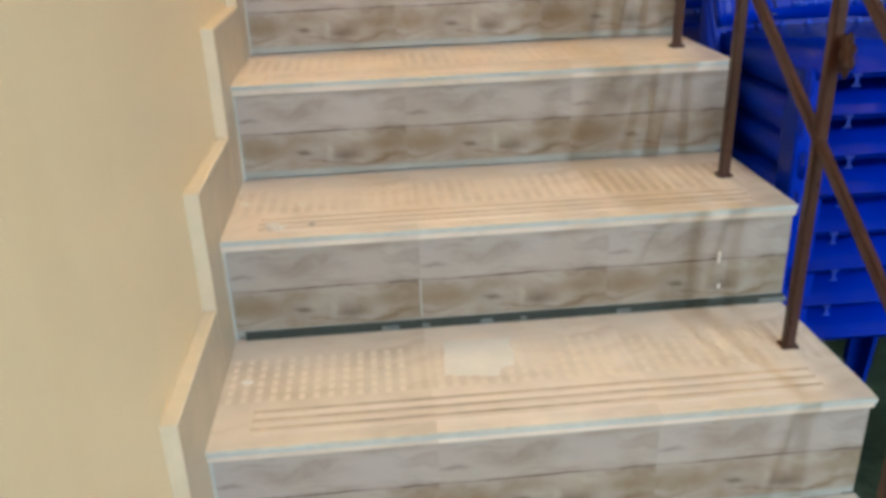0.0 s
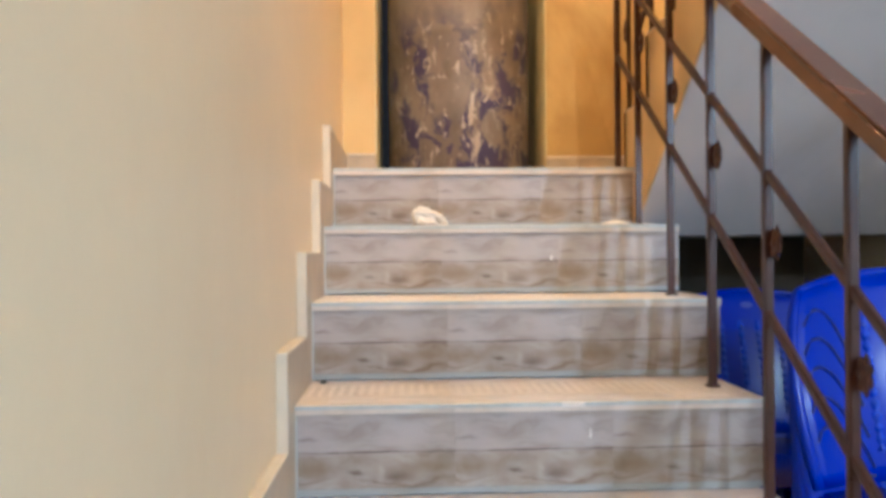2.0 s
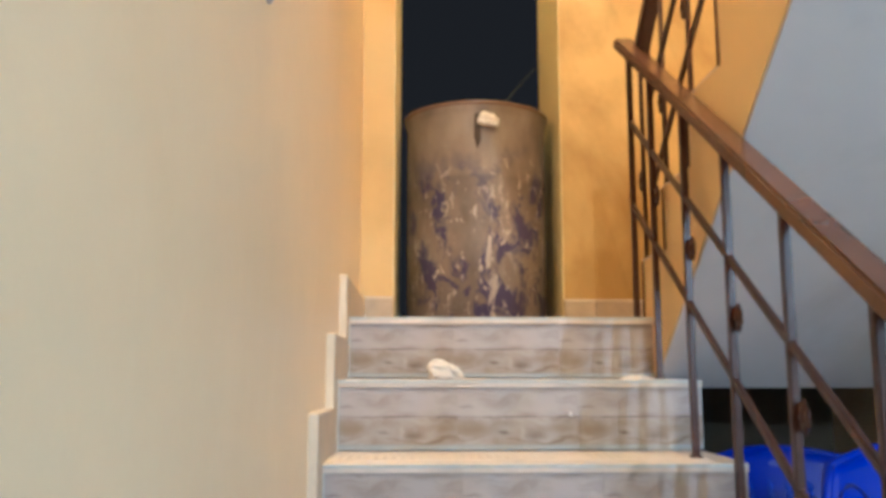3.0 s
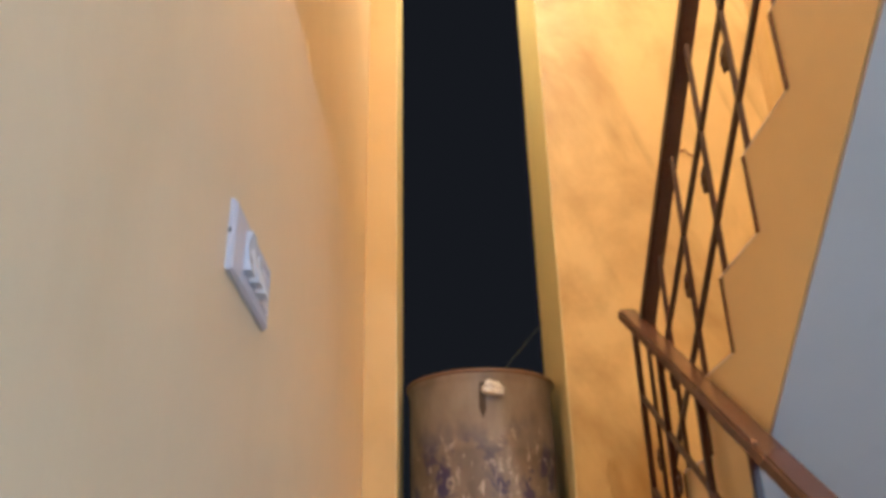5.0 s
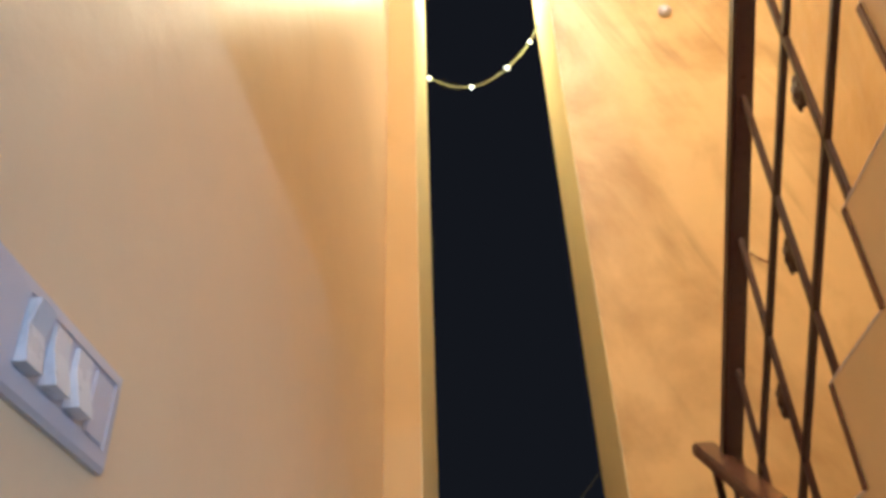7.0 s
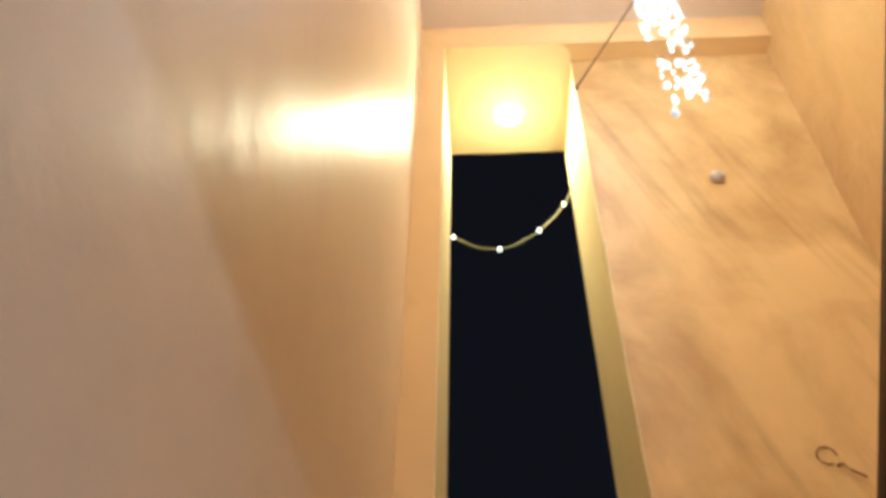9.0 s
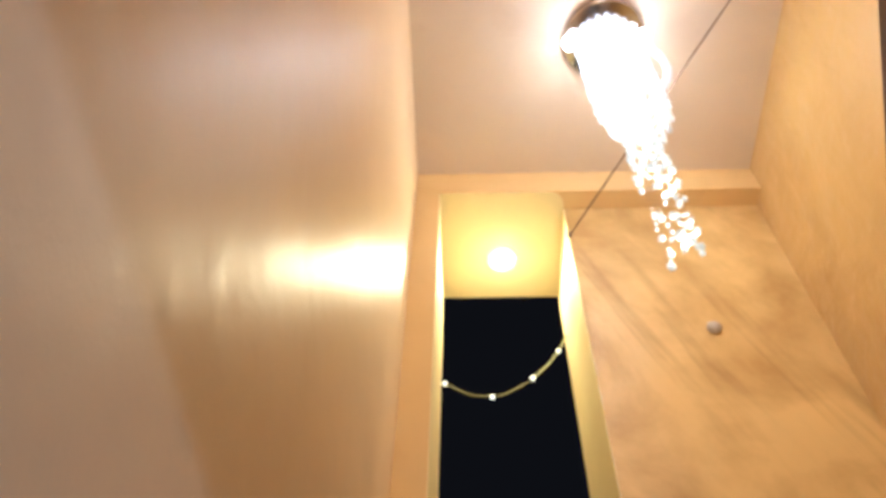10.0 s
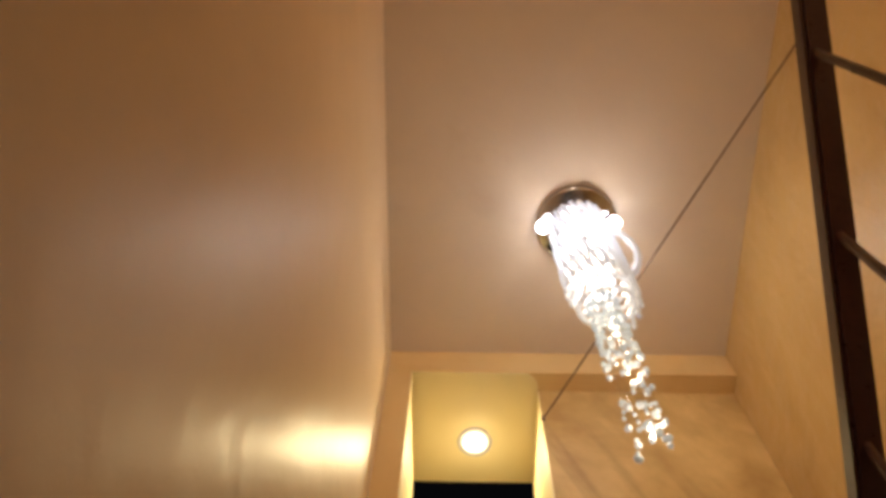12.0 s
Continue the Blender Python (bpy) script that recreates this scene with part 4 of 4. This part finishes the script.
    # pale I shape, a glint on the seat edge made as a part
    tab = box(-0.0022, 0.0022, 0.213, 0.2160, 0.394, 0.414)
    for zz in (0.394, 0.4115):
        box(-0.007, 0.007, 0.213, 0.2160, zz, zz + 0.0025, bm=tab)
    bm = box(-0.220, 0.220, -0.205, 0.215, 0.405, 0.428, 0.010, seg=2)
    seat = part("seat", bm, PLASTIC, top, "", True)
    part("moulded_mark", tab, BADGE_GLINT, seat, "small pale mark for a glint on the moulding", at=pose(0.150, 0, 0))
    part("apron", box(-0.200, 0.200, -0.212, -0.196, 0.372, 0.425, 0.006, seg=2), PLASTIC, seat, "", True)
    for s in (-1, 1):
        part("apron", box(s * 0.222 - 0.007, s * 0.222 + 0.007, -0.20, 0.21, 0.375, 0.425, 0.005, seg=2), PLASTIC, seat, "", True)
        for yy, lean in ((-0.195, -0.05), (0.2, 0.03)):
            bm = bmesh.new()
            lo, hi = [], []
            for dx, dy in ((0, 0), (0.052, 0), (0.052, 0.012), (0.012, 0.012), (0.012, 0.052), (0, 0.052)):
                sy = 1 if yy < 0 else -1
                hi.append(bm.verts.new((s * (0.229 - dx), yy + sy * dy, 0.42)))
                lo.append(bm.verts.new((s * (0.240 - dx * 0.75), yy + lean + sy * dy * 0.75, 0.0)))
            bm.faces.new(lo)
            bm.faces.new(hi)
            for i in range(6):
                bm.faces.new((lo[i], lo[(i + 1) % 6], hi[(i + 1) % 6], hi[i]))
            part("leg", bm, PLASTIC, top)
    return top


first = chair_parts()
STACKS = [((1.165, -1.13), 8, 180, 0.067), ((1.17, -0.42), 7, 183, 0.066)]
for (sx, sy), count, turn, gap in STACKS:
    for i in range(count):
        m = pose(sx + 0.002 * (i % 3), sy + 0.004 * i, GROUND + gap * i, 0, 0, turn + 0.6 * (i % 3 - 1))
        if (sx, sy) == STACKS[0][0] and i == 0:
            first.matrix_basis = m
        else:
            copy_thing(first, m)

# ---- hall bulbs behind the walk ----
for h in HALL:
    hl = thing("hall_lamp", "round white lamp hanging from the hall ceiling", "ceiling light", "hall lamps")
    part("cord", pipe([(h[0], h[1], UTOP - 0.35), (h[0], h[1], h[2] + 0.09)], 0.004), WIRE, hl)
    part("cap", lathe([(0.012, 0.10), (0.022, 0.09), (0.024, 0.062), (0.020, 0.058)], 20, centre=h), ROCKER, hl, smooth=True)

# unseen fitting made up to carry the upstairs fill
ul = thing("upstairs_lamp", "unseen lamp fitting added for the upstairs fill", "ceiling light")
part("cord", pipe([(UPSTAIRS_FILL[0], UPSTAIRS_FILL[1], ZC), (UPSTAIRS_FILL[0], UPSTAIRS_FILL[1], UPSTAIRS_FILL[2] + 0.09)], 0.004), WIRE, ul)
part("cap", lathe([(0.012, 0.12), (0.030, 0.11), (0.034, 0.092), (0.030, 0.088)], 20, centre=UPSTAIRS_FILL), ROCKER, ul, smooth=True)
